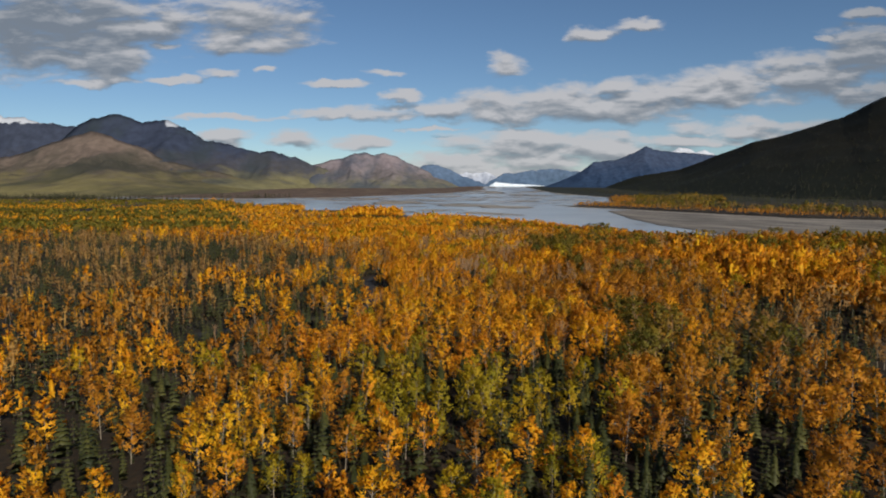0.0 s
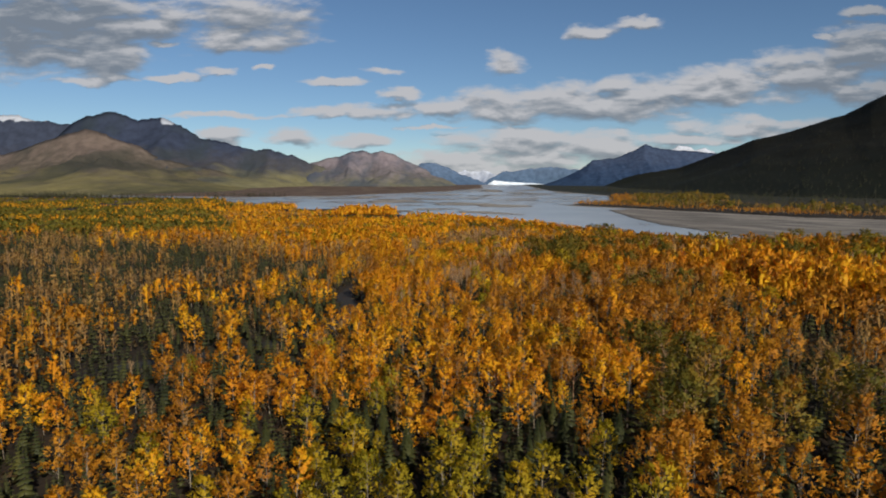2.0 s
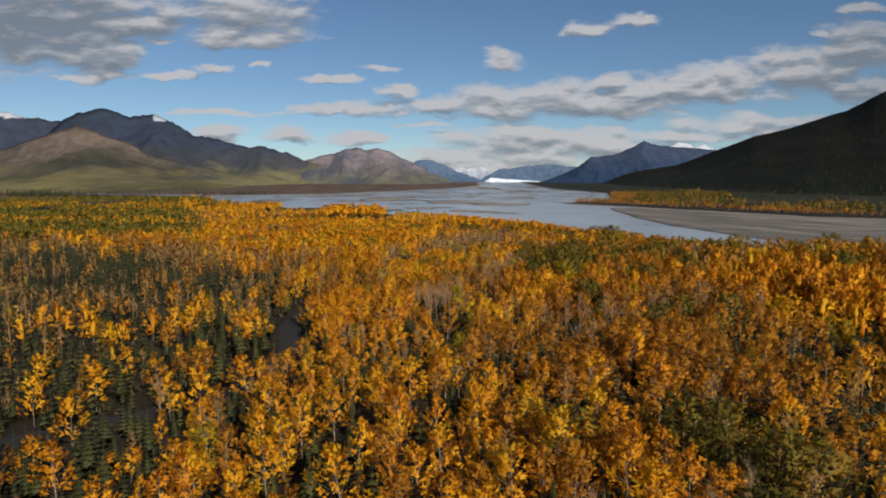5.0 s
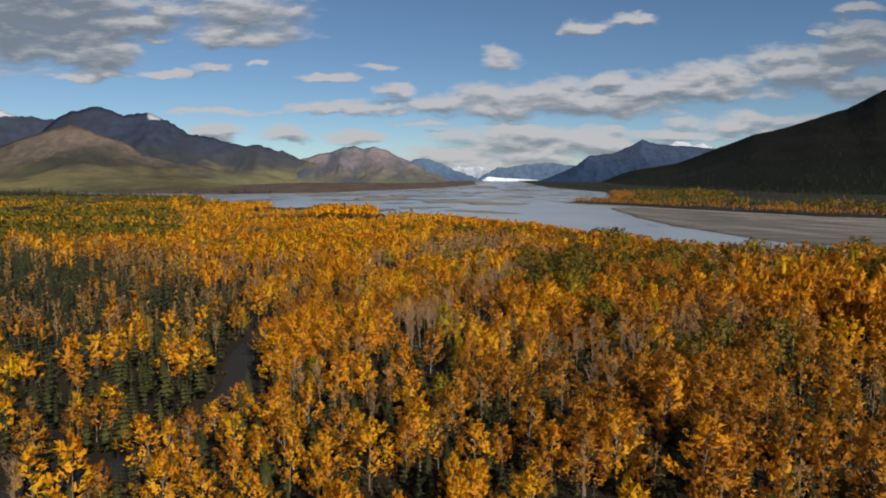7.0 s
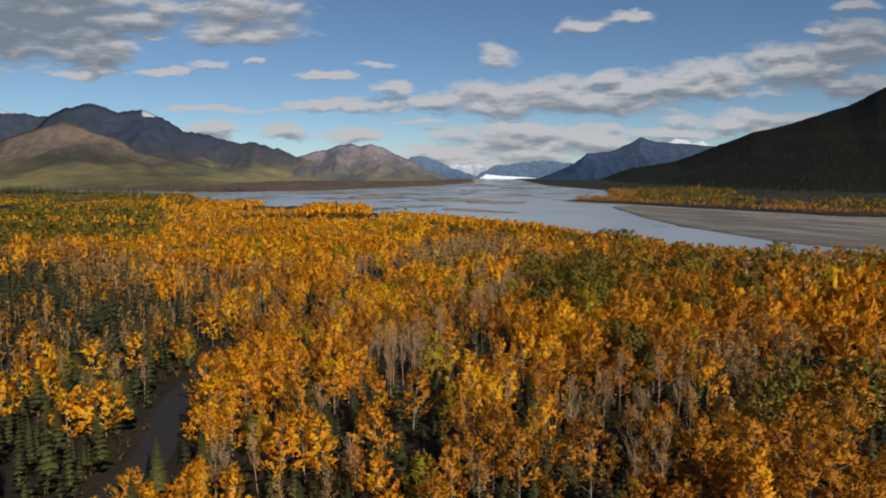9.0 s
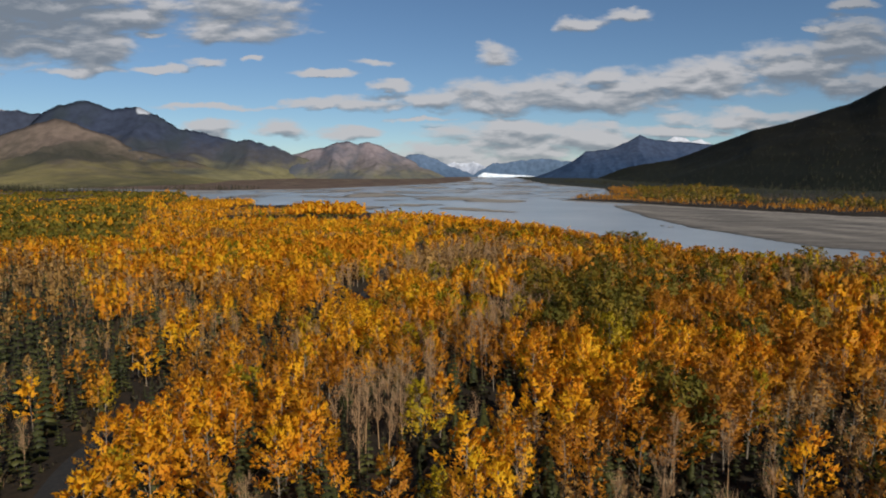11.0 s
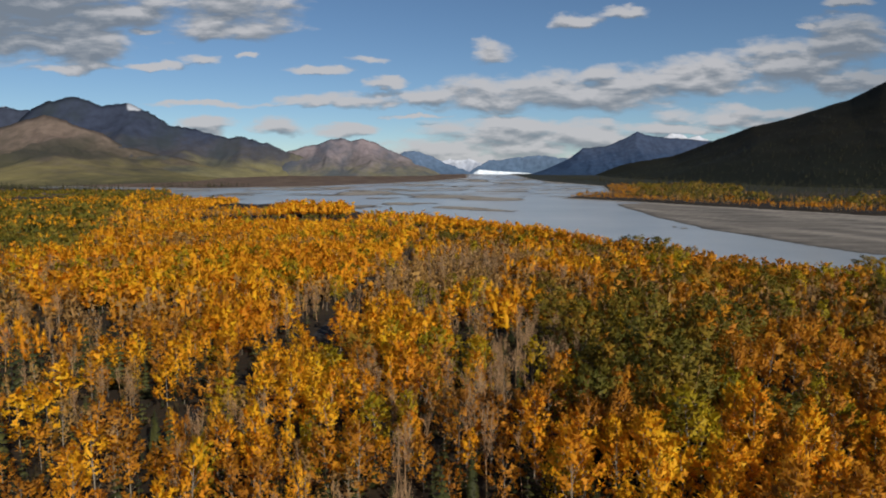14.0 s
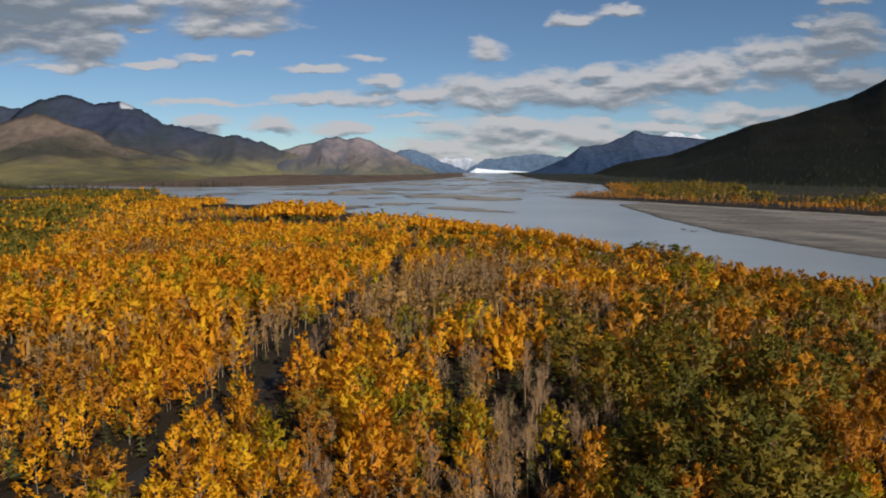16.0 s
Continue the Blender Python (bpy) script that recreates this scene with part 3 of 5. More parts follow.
def leaves(centres, sizes, g, out=None, jitter=0.5):
    """One pointed leaf spray at each centre. out: the way each one faces, loosely; else all ways."""
    n = len(centres)
    nrm = g.normal(size=(n, 3)) if out is None else out + jitter * g.normal(size=(n, 3))
    nrm /= np.linalg.norm(nrm, axis=1)[:, None] + 1e-9
    d = g.normal(size=(n, 3)) + np.array((0, 0, 2.2))
    d -= nrm * (d * nrm).sum(1)[:, None]
    d /= np.linalg.norm(d, axis=1)[:, None] + 1e-9
    e = np.cross(nrm, d)
    s = sizes[:, None]
    w = s * g.uniform(0.42, 0.75, (n, 1))
    tip = centres + d * s * g.uniform(1.0, 1.9, (n, 1)) - nrm * s * 0.1
    v = np.stack([centres + e * w - d * s * g.uniform(0.2, 0.9, (n, 1)), tip, centres - e * w - d * s * g.uniform(0.2, 0.9, (n, 1))], 1)
    return v.reshape(-1, 3), np.arange(n * 3).reshape(-1, 3)


def merge(parts):
    verts, quads, off = [], [], 0
    for v, q in parts:
        verts.append(v)
        quads.append(q + off)
        off += len(v)
    return np.concatenate(verts), np.concatenate(quads)


def limb(a, b, r, g, sag=0.0):
    mid = (np.array(a) + np.array(b)) / 2 + g.normal(size=3) * 0.08 + np.array((0, 0, sag))
    return tube([a, mid, b], [r, r * 0.7, r * 0.25], 3)


def rounded(crown, fall=0.5, up=0.25):
    """Turns the sprays of a crown to face outwards; gives the crown and normals that follow its whole form."""
    v, q = crown
    mid = v.mean(0)
    half = np.abs(v - mid).max(0) + 1e-6
    nrm = (v - mid) / half * np.array((1, 1, fall)) + np.array((0, 0, up))
    nrm /= np.linalg.norm(nrm, axis=1)[:, None] + 1e-9
    face = np.cross(v[q[:, 1]] - v[q[:, 0]], v[q[:, 2]] - v[q[:, 0]])
    turn = (face * nrm[q].mean(1)).sum(1) < 0
    q = np.where(turn[:, None], q[:, [0, 2, 1]], q)
    face = np.where(turn[:, None], -face, face)
    own = np.zeros_like(v)
    for k in range(3):
        np.add.at(own, q[:, k], face)
    own /= np.linalg.norm(own, axis=1)[:, None] + 1e-9
    nrm = 0.74 * nrm + 0.26 * own
    return v, q, nrm / (np.linalg.norm(nrm, axis=1)[:, None] + 1e-9)


def heart(axis, base, radius, top, belly, size, sides, rings, g):
    """The dense inside of a crown, a lumpy spindle round the stem."""
    v = [axis(base + 0.03)]
    for k in range(rings):
        q = (k + 0.7) / (rings + 0.4)
        r = radius * size * min(1.0, (q + 0.10) / (belly + 0.10)) ** 0.7 * (1 - q) ** top * 1.1
        c = axis(base + (1 - base) * q)
        a0 = g.uniform(0, 6.28)
        for s in range(sides):
            a, w = a0 + 6.283 * s / sides, r * g.uniform(0.6, 1.3)
            v.append(c + np.array((w * math.cos(a), w * math.sin(a), g.uniform(-0.4, 0.4))))
    v.append(axis(0.95))
    f = []
    for s in range(sides):
        t = (s + 1) % sides
        f.append((0, 1 + t, 1 + s))
        for k in range(rings - 1):
            p = 1 + k * sides
            f += [(p + s, p + t, p + sides + t), (p + s, p + sides + t, p + sides + s)]
        p = 1 + (rings - 1) * sides
        f.append((p + s, p + t, len(v) - 1))
    return np.array(v), np.array(f)


def sprays(at, along, sizes, out, g, spread=0.5, slim=0.5):
    """Pointed sprays that grow along their bough; out: the way they face."""
    n = len(at)
    d = along + spread * g.normal(size=(n, 3))
    d /= np.linalg.norm(d, axis=1)[:, None]
    nrm = out + 0.30 * g.normal(size=(n, 3))
    nrm -= d * (nrm * d).sum(1)[:, None]
    nrm /= np.linalg.norm(nrm, axis=1)[:, None] + 1e-9
    e = np.cross(nrm, d)
    s = sizes[:, None]
    w = s * slim * g.uniform(0.7, 1.3, (n, 1))
    lo = s * g.uniform(0.25, 0.6, (n, 1))
    v = np.stack([at + e * w - d * lo, at + d * s * g.uniform(0.9, 1.6, (n, 1)), at - e * w - d * s * g.uniform(0.25, 0.6, (n, 1))], 1)
    return v.reshape(-1, 3), np.arange(n * 3).reshape(-1, 3)


def broadleaf(seed, h, base, radius, boughs, per, leaf, grade, steep=1.0, top=0.62, belly=0.3, core=0.3, spread=0.5):
    """An upright broadleaf tree, (trunk, crown): steep boughs, each with a tuft of leaf sprays, in a ragged flame-shaped crown.
    base: share of the height that is bare; belly: where the crown is widest; top: how bluntly it ends."""
    g = np.random.default_rng(seed)
    lean = g.normal(size=2) * 0.04 * h
    axis = lambda t: np.array((lean[0] * t ** 1.5, lean[1] * t ** 1.5, h * t))
    wood = [tube([axis(t) for t in (0, 0.3, 0.6, 0.92)], [0.010 * h, 0.008 * h, 0.005 * h, 0.002 * h], 5) if grade == 0 else tube([axis(0), axis(0.8)], [0.010 * h, 0.003 * h], 3)]
    # a few sides of the crown reach further out than the others
    lobes = g.uniform(0, 6.28, 3)
    at, along, out = [], [], []
    for k in range(boughs):
        q = (k + g.uniform(0.0, 1.0)) / boughs
        q = q ** 0.9
        a = k * 2.4 + g.uniform(-0.7, 0.7)
        wide = min(1.0, (q + 0.10) / (belly + 0.10)) ** 0.7 * (1 - q) ** top * 1.22
        wide *= 0.80 + 0.34 * max(math.cos(a - p) for p in lobes) + g.uniform(-0.18, 0.18)
        reach = radius * wide * (g.uniform(0.45, 1.0) if k % 4 else g.uniform(0.1, 0.4))
        o = np.array((math.cos(a), math.sin(a), 0.0))
        d = o * (0.30 + 0.45 * (1 - q)) / steep + np.array((0, 0, 1.0))
        d /= np.linalg.norm(d)
        length = radius * g.uniform(0.5, 0.85) * (1.15 - 0.45 * q)
        root = axis(min(base + (1 - base) * q * 0.93, 0.97)) + o * reach
        if grade == 0 and k % 3 != 2:
            wood.append(limb(axis(max(base + (1 - base) * q - 0.10 - 0.03 * reach, 0.08)), root + d * length * 0.6, 0.0034 * h, g))
        u = g.uniform(0, 1, per)
        side = g.normal(size=(per, 3))
        side -= d * (side @ d)[:, None]
        side /= np.linalg.norm(side, axis=1)[:, None]
        fat = length * 0.42 * np.sqrt(np.clip(1.05 - u, 0, 1)) * (0.35 + 1.2 * np.minimum(u * 2.2, 0.55))
        at.append(root + d * (u * length)[:, None] + side * (fat * g.uniform(0.5, 1.15, per))[:, None])
        along.append(np.tile(d, (per, 1)) + side * 0.35)
        out.append(side * 0.8 + o * 0.7 + np.array((0, 0, 0.35)))
    at, along, out = np.concatenate(at), np.concatenate(along), np.concatenate(out)
    crown = sprays(at, along, leaf * g.uniform(0.6, 1.35, len(at)), out, g, spread)
    if core:
        crown = merge([crown, heart(axis, base, radius, top, belly, core, (6, 6, 5, 4)[grade], (4, 4, 3, 1)[grade], g)])
    return merge(wood), crown


def bare_tree(seed, h, twigs, count, leaf, grade=0):
    """An almost leafless tree: slender stem, steep limbs with twigs, a few withered leaves."""
    g = np.random.default_rng(seed)
    lean = g.normal(size=2) * 0.05 * h
    axis = lambda t: np.array((lean[0] * t, lean[1] * t, h * t))
    wood = [tube([axis(t) for t in (0, 0.4, 0.8, 1.0)], [0.009 * h, 0.007 * h, 0.0035 * h, 0.0012 * h], 4) if grade < 2 else tube([axis(0), axis(1)], [0.009 * h, 0.002 * h], 3)]
    tips = []
    for k in range(9):
        t = g.uniform(0.35, 0.9)
        a = g.uniform(0, 6.28)
        ln = h * g.uniform(0.12, 0.26) * (1.15 - 0.6 * t)
        tip = axis(t) + np.array((math.cos(a) * ln * 0.45, math.sin(a) * ln * 0.45, ln))
        if grade < 2:
            wood.append(limb(axis(t), tip, 0.0022 * h, g))
        tips.append((axis(t), tip))
    tw = []
    for k in range(twigs):
        p, q = tips[k % len(tips)]
        c = p + (q - p) * g.uniform(0.3, 1.05)
        d = np.array((g.normal() * 0.45, g.normal() * 0.45, 1.0)) * g.uniform(0.6, 1.5)
        s = np.array((-d[1], d[0], 0.15 * g.normal()))
        s = s / (np.linalg.norm(s) + 1e-6) * (0.015, 0.024, 0.055, 0.09)[grade]
        tw.append(np.stack([c - s, c + s, c + d + s * 0.3, c + d - s * 0.3]))
    if tw:
        tw = np.concatenate(tw)
        wood.append((tw, halves(np.arange(len(tw)).reshape(-1, 4))))
    cs = np.array([tips[k % len(tips)][0] + (tips[k % len(tips)][1] - tips[k % len(tips)][0]) * g.uniform(0.2, 1.15) + g.normal(size=3) * 0.035 * h for k in range(count)])
    return merge(wood), leaves(cs, leaf * g.uniform(0.5, 1.2, count), g)


def spruce(seed, h, layers, spokes, width=0.17, grade=0):
    """A narrow spruce: drooping branches in whorls up a straight stem."""
    g = np.random.default_rng(seed)
    wood = tube([(0, 0, 0), (0, 0, h * 0.5), (0, 0, h)], [0.013 * h, 0.008 * h, 0.002 * h], 5) if grade < 2 else tube([(0, 0, 0), (0, 0, h)], [0.013 * h, 0.002 * h], 3)
    vs = []
    for k in range(layers):
        t = 0.06 + 0.94 * (k / layers) ** 0.9
        reach = h * width * (1 - t) ** 0.8 + 0.12
        for s in range(spokes):
            a = 6.283 * (s + 0.5 * (k % 2)) / spokes + g.uniform(-0.25, 0.25)
            r = reach * g.uniform(0.7, 1.15)
            z = h * t + g.uniform(-0.1, 0.1)
            c, si = math.cos(a), math.sin(a)
            w = r * g.uniform(0.3, 0.42)
            mid = np.array((c * r * 0.55, si * r * 0.55, z - 0.10 * r))
            side = np.array((-si * w, c * w, -0.12 * r))
            vs.append(np.stack([np.array((0, 0, z + 0.12 * r)), mid - side * np.array((1, 1, -1)), np.array((c * r, si * r, z - 0.38 * r)), mid + side]))
    vs.append(np.stack([np.array((-0.05, 0, h * 0.96)), np.array((0.05, 0, h * 0.96)), np.array((0.01, 0, h * 1.03)), np.array((-0.01, 0, h * 1.03))]))
    v = np.concatenate(vs)
    return wood, (v, halves(np.arange(len(v)).reshape(-1, 4)))


def shrub(seed, r, h, count, leaf):
    g = np.random.default_rng(seed)
    wood = merge([tube([(0, 0, 0), (g.normal() * r * 0.5, g.normal() * r * 0.5, h * 0.7)], [0.15, 0.05], 3) for _ in range(3 if count > 60 else 1)])
    d = g.normal(size=(count, 3))
    d /= np.linalg.norm(d, axis=1)[:, None]
    d *= g.uniform(0.5, 1, (count, 1))
    return wood, leaves(np.array((0, 0, h * 0.5)) + d * np.array((r, r, h * 0.5)), leaf * g.uniform(0.6, 1.3, count), g, d + np.array((0, 0, 0.3)))


# the four grades of nearness differ in the number and size of their leaf sprays
def make_variant(kind, seed, grade):
    boughs = (30, 24, 12, 6)[grade]
    per = (24, 15, 10, 5)[grade]
    lf = (0.29, 0.39, 0.60, 1.0)[grade]
    core = (0.0, 0.0, 0.28, 0.5)[grade]
    h = 10.0
    if kind == "Y":
        return broadleaf(seed, h, 0.18, 2.25 + 0.15 * (seed % 3), boughs, per, lf, grade, 0.8, 0.55, core=core)
    if kind == "O":
        return broadleaf(seed, h, 0.22, 2.35, boughs - 2, per, lf, grade, 0.75, 0.5, 0.35, core * 0.9)
    if kind == "G":
        return broadleaf(seed, h, 0.16, 2.4, boughs, per, lf, grade, 0.75, 0.5, 0.3, core)
    if kind == "R":
        return broadleaf(seed, h, 0.12, 3.3, int(boughs * 1.2), per, lf * 1.15, grade, 0.55, 0.42, 0.35, core, 0.7)
    if kind == "B":
        return bare_tree(seed, h, (230, 100, 24, 6)[grade], (46, 36, 30, 16)[grade], (0.12, 0.2, 0.32, 0.6)[grade], grade)
    if kind == "D":
        return broadleaf(seed, h, 0.22, 1.9, int(boughs * 0.75), int(per * 0.8), lf * 0.78, grade, 1.1, 0.6, 0.35, core * 0.6, 0.7)
    if kind == "S":
        return spruce(seed, h, (18, 11, 7, 4)[grade], (9, 7, 4, 4)[grade], 0.17, grade)
    if kind == "W":
        return shrub(seed, 6.0, 9.0, (300, 80, 17, 9)[grade], (0.9, 1.7, 3.1, 4.2)[grade])
    return shrub(seed, 6.0, 8.0, (50, 20, 12, 5)[grade], (1.0, 1.5, 2.1, 3.4)[grade])


# height in metres of each kind: mean, spread
HEIGHT = {"Y": (11.4, 1.9), "O": (10.8, 1.9), "G": (10.6, 1.8), "R": (11.8, 2.2), "B": (11.2, 1.7), "D": (10.2, 2.0), "S": (7.6, 2.2), "W": (4.4, 1.1), "U": (1.5, 0.6)}
BARK = {"Y": PALE_BARK, "O": PALE_BARK, "G": PALE_BARK, "R": GREY_BARK, "B": GREY_BARK, "D": PALE_BARK, "S": DARK_BARK, "W": GREY_BARK, "U": GREY_BARK}

# what grows where: a place, and the kinds found round it
STANDS_NEAR = [
    (-80, 148, "OYD"), (-53, 114, "SOY"), (-54, 87, "YOS"), (-27, 87, "YGS"), (-13, 114, "GYS"), (6, 98, "GYS"), (19, 98, "SYGS"), (34, 104, "OSGS"),
    (52, 104, "SSDO"), (85, 148, "ODSD"), (-96, 218, "DO"), (-154, 258, "SD"), (-53, 230, "YD"), (-13, 188, "YDY"), (19, 188, "YDS"), (40, 172, "YODS"),
    (75, 188, "OYDS"), (100, 188, "ODS"), (16, 220, "SOD"), (36, 228, "SOD"), (57, 232, "OD"), (92, 254, "OS"), (-42, 250, "YS"), (-35, 224, "OSY"), (0, 232, "YDS"),
]
STANDS_MIDDLE = [
    (-190, 368, "SSD"), (-157, 399, "SSD"), (124, 316, "OOYYY"), (203, 368, "RRGOO"), (-90, 320, "SDO"), (-57, 294, "YDS"), (-20, 282, "YYYYG"), (3, 286, "YYYYG"),
    (14, 312, "BBBD"), (30, 318, "BS"), (52, 336, "YYYOO"), (61, 280, "D"), (105, 318, "OOOYY"), (72, 366, "RRGOO"), (-50, 421, "YYYOO"), (-21, 365, "OSY"),
    (-16, 383, "YYYOO"), (4, 352, "YYYG"), (-6, 410, "BY"), (-30, 476, "YYYG"), (-2, 443, "BBBD"), (19, 360, "YYYYG"), (11, 406, "YYYOO"), (21, 381, "GY"), (33, 360, "BS"), (47, 393, "BBBD"),
]
STANDS_FAR = [
    (-228, 436, "SSD"), (-117, 322, "SSD"), (-172, 312, "SSD"), (-221, 483, "SSD"), (-299, 580, "RWS"), (-118, 192, "SOD"),
    (-204, 531, "OOYYY"), (-135, 567, "YYYYYG"), (-38, 526, "YYYYYG"), (46, 543, "BBBD"), (65, 443, "RS"), (117, 492, "RRYG"), (178, 463, "RRGOO"), (-640, 1211, "WWWRY"),
    (52, 473, "BBBD"), (38, 409, "BS"), (48, 441, "YYYYG"), (86, 505, "OOOYY"), (70, 400, "RRGOO"), (73, 381, "RRGOO"), (106, 439, "RROOG"), (97, 399, "RROOG"), (155, 469, "RRGOO"), (60, 358, "RROOG"),
    (-65, 578, "YYYYYG"), (-13, 575, "YYYYYG"), (37, 536, "BBBD"), (-157, 631, "YYYOO"), (-328, 893, "WWRY"), (-282, 991, "YYYOO"), (-96, 782, "YYYYYG"), (1, 730, "YYYYYG"), (-140, 1000, "YYYYYG"),
    (-398, 678, "WWRD"), (-550, 889, "WWRY"), (67, 619, "YYRG"),
]
STANDS_SPRUCE = [(-60, 338, "SSD"), (-46, 312, "SDO"), (45, 372, "SSB"), (40, 352, "SB"), (-96, 330, "SSD"), (-52, 208, "SSD"), (46, 120, "SSO"), (30, 92, "SSY")]
STANDS = STANDS_NEAR + STANDS_MIDDLE + STANDS_FAR + STANDS_SPRUCE
KINDS = "YOGRBDSW"

# single trees that stand out of the forest, by kind
GOLDEN_A = [(-36, 92), (13, 93), (-28, 97), (-40, 99), (-35, 99), (-10, 99), (-3, 99), (-39, 106), (-35, 108), (-31, 125), (-24, 126), (-65, 129), (-1, 137), (18, 145), (10, 146), (-68, 147), (38, 149), (34, 151), (-13, 152), (-30, 153), (-23, 154), (22, 154), (-62, 156), (-17, 157), (5, 158), (-9, 158), (14, 159), (18, 159), (-27, 162), (38, 162), (-21, 165), (-13, 167), (44, 167), (22, 169), (10, 170), (-20, 170), (0, 171), (38, 173), (-39, 174), (-11, 175), (19, 175), (13, 176), (1, 180), (30, 180), (-10, 181)]
GOLDEN_B = [(-60, 184), (-14, 184), (39, 184), (27, 185), (-9, 189), (38, 190), (-59, 191), (19, 192), (6, 193), (-48, 194), (21, 195), (-5, 196), (-60, 203), (51, 205), (-53, 211), (7, 211), (42, 211), (-13, 215), (-25, 215), (14, 217), (-29, 219), (-25, 219), (-69, 220), (-10, 224), (-26, 225), (54, 227), (-10, 229), (-23, 231), (12, 233), (-31, 233), (-22, 243), (-3, 244), (3, 246), (0, 247), (35, 249), (-41, 260), (-38, 262), (-37, 264), (26, 265), (-18, 266), (67, 268), (-62, 270), (-15, 270), (-26, 271), (25, 272), (32, 273)]
GOLDEN_C = [(0, 275), (0, 279), (-18, 279), (-16, 279), (-61, 280), (-56, 280), (-11, 280), (2, 280), (-26, 281), (3, 282), (41, 283), (-23, 283), (-9, 285), (-16, 285), (-22, 286), (-20, 289), (51, 289), (-19, 291), (55, 292), (-15, 293), (43, 293), (-4, 294), (38, 294), (-55, 295), (-18, 295), (-13, 295), (40, 295), (47, 296), (-19, 297), (22, 297), (-13, 299), (-48, 300), (52, 302), (38, 304), (35, 304), (-5, 309), (37, 314), (-19, 317), (-5, 317), (41, 317), (52, 322), (44, 323), (-40, 326), (-22, 328), (39, 333), (-27, 335)]
GOLDEN_D = [(9, 337), (-37, 343), (-42, 344), (12, 346), (-4, 348), (0, 349), (7, 350), (9, 355), (0, 355), (19, 356), (4, 357), (17, 357), (32, 357), (2, 359), (-3, 365), (19, 365), (-14, 366), (18, 367), (-7, 369), (-13, 370), (15, 372), (-1, 373), (-18, 380), (20, 385), (-23, 390), (13, 390), (-14, 392), (23, 392), (6, 394), (-18, 396), (-29, 397), (2, 398), (-28, 401), (15, 405), (2, 407), (-10, 408), (-22, 413), (18, 415), (-15, 418), (30, 428), (10, 429), (-17, 430), (32, 435), (49, 442), (36, 443), (49, 450)]
LANDMARKS_Y = GOLDEN_A + GOLDEN_B + GOLDEN_C + GOLDEN_D
RUSTY_A = [(5, 92), (-15, 96), (-49, 98), (45, 98), (29, 99), (35, 99), (-24, 100), (-51, 103), (29, 103), (-59, 108), (-21, 111), (56, 113), (-33, 114), (40, 115), (37, 117), (52, 118), (-66, 119), (-19, 121), (-40, 122), (-46, 126), (38, 126), (-51, 127), (51, 129), (-36, 130), (69, 134), (52, 136), (-76, 137), (-81, 154), (-28, 156), (-4, 160), (17, 161), (8, 162), (29, 165), (-48, 165), (17, 166), (-53, 168), (31, 170), (26, 170), (39, 175), (70, 175), (-48, 176), (-18, 180), (16, 180)]
RUSTY_B = [(5, 181), (85, 183), (24, 189), (44, 189), (84, 190), (75, 192), (71, 200), (57, 208), (37, 209), (55, 213), (12, 214), (38, 215), (74, 216), (61, 216), (42, 216), (30, 217), (-44, 218), (2, 218), (38, 218), (-59, 220), (13, 220), (-7, 220), (40, 220), (65, 222), (44, 222), (-35, 224), (42, 225), (32, 225), (61, 226), (66, 231), (21, 235), (54, 237), (71, 238), (65, 239), (61, 239), (30, 239), (24, 240), (69, 241), (40, 241), (59, 242), (27, 244), (94, 246), (-57, 253), (86, 256)]
RUSTY_C = [(15, 267), (39, 276), (50, 279), (55, 280), (43, 280), (64, 283), (4, 285), (-29, 286), (64, 287), (49, 288), (57, 288), (70, 288), (0, 291), (51, 292), (45, 295), (69, 295), (-6, 296), (68, 297), (76, 299), (63, 301), (0, 305), (61, 307), (-26, 308), (-9, 309), (64, 310), (-25, 311), (-23, 314), (3, 317), (0, 318), (-52, 322), (14, 326), (10, 327), (-33, 328), (57, 333), (33, 336), (-48, 337), (28, 337), (98, 342), (47, 342), (55, 344), (43, 344), (56, 346), (-48, 347)]
RUSTY_D = [(105, 348), (86, 349), (-19, 350), (-23, 352), (23, 354), (-4, 355), (-15, 355), (82, 356), (-24, 357), (-14, 358), (-21, 359), (67, 359), (88, 361), (99, 361), (102, 361), (63, 361), (20, 362), (-21, 363), (61, 364), (25, 366), (10, 369), (2, 370), (-32, 374), (11, 374), (-30, 379), (-30, 389), (-37, 390), (-11, 394), (-45, 395), (-50, 397), (-41, 404), (109, 406), (-7, 410), (116, 411), (14, 432), (73, 436), (122, 442), (110, 443), (125, 460), (71, 462), (79, 472), (71, 484), (95, 494), (82, 495)]
LANDMARKS_O = RUSTY_A + RUSTY_B + RUSTY_C + RUSTY_D
LIME_A = [(-6, 100), (9, 101), (-11, 110), (-24, 112), (7, 112), (31, 113), (14, 114), (-9, 115), (-1, 115), (-5, 118), (18, 119), (5, 120), (9, 120), (-37, 124), (28, 127), (6, 129), (11, 130), (-11, 135), (-50, 138), (-81, 141), (-18, 142), (-56, 147), (-7, 150), (-5, 158), (-21, 181), (17, 234), (19, 292), (-60, 293), (-12, 307), (60, 328), (62, 329), (46, 346), (-11, 351), (4, 366), (44, 366), (34, 367), (32, 368), (23, 374), (25, 376), (18, 379), (15, 389), (-86, 461), (-9, 467), (-23, 477)]
LANDMARKS_G = LIME_A
OLIVE_A = [(60, 137), (41, 139), (45, 141), (77, 144), (49, 147), (78, 154), (48, 154), (56, 169), (61, 169), (54, 179), (49, 183), (53, 184), (68, 249), (88, 258), (79, 264), (58, 287), (60, 288), (57, 298), (90, 326), (56, 335), (112, 341), (49, 342), (62, 343), (66, 343), (52, 345), (62, 347), (57, 351), (114, 353)]
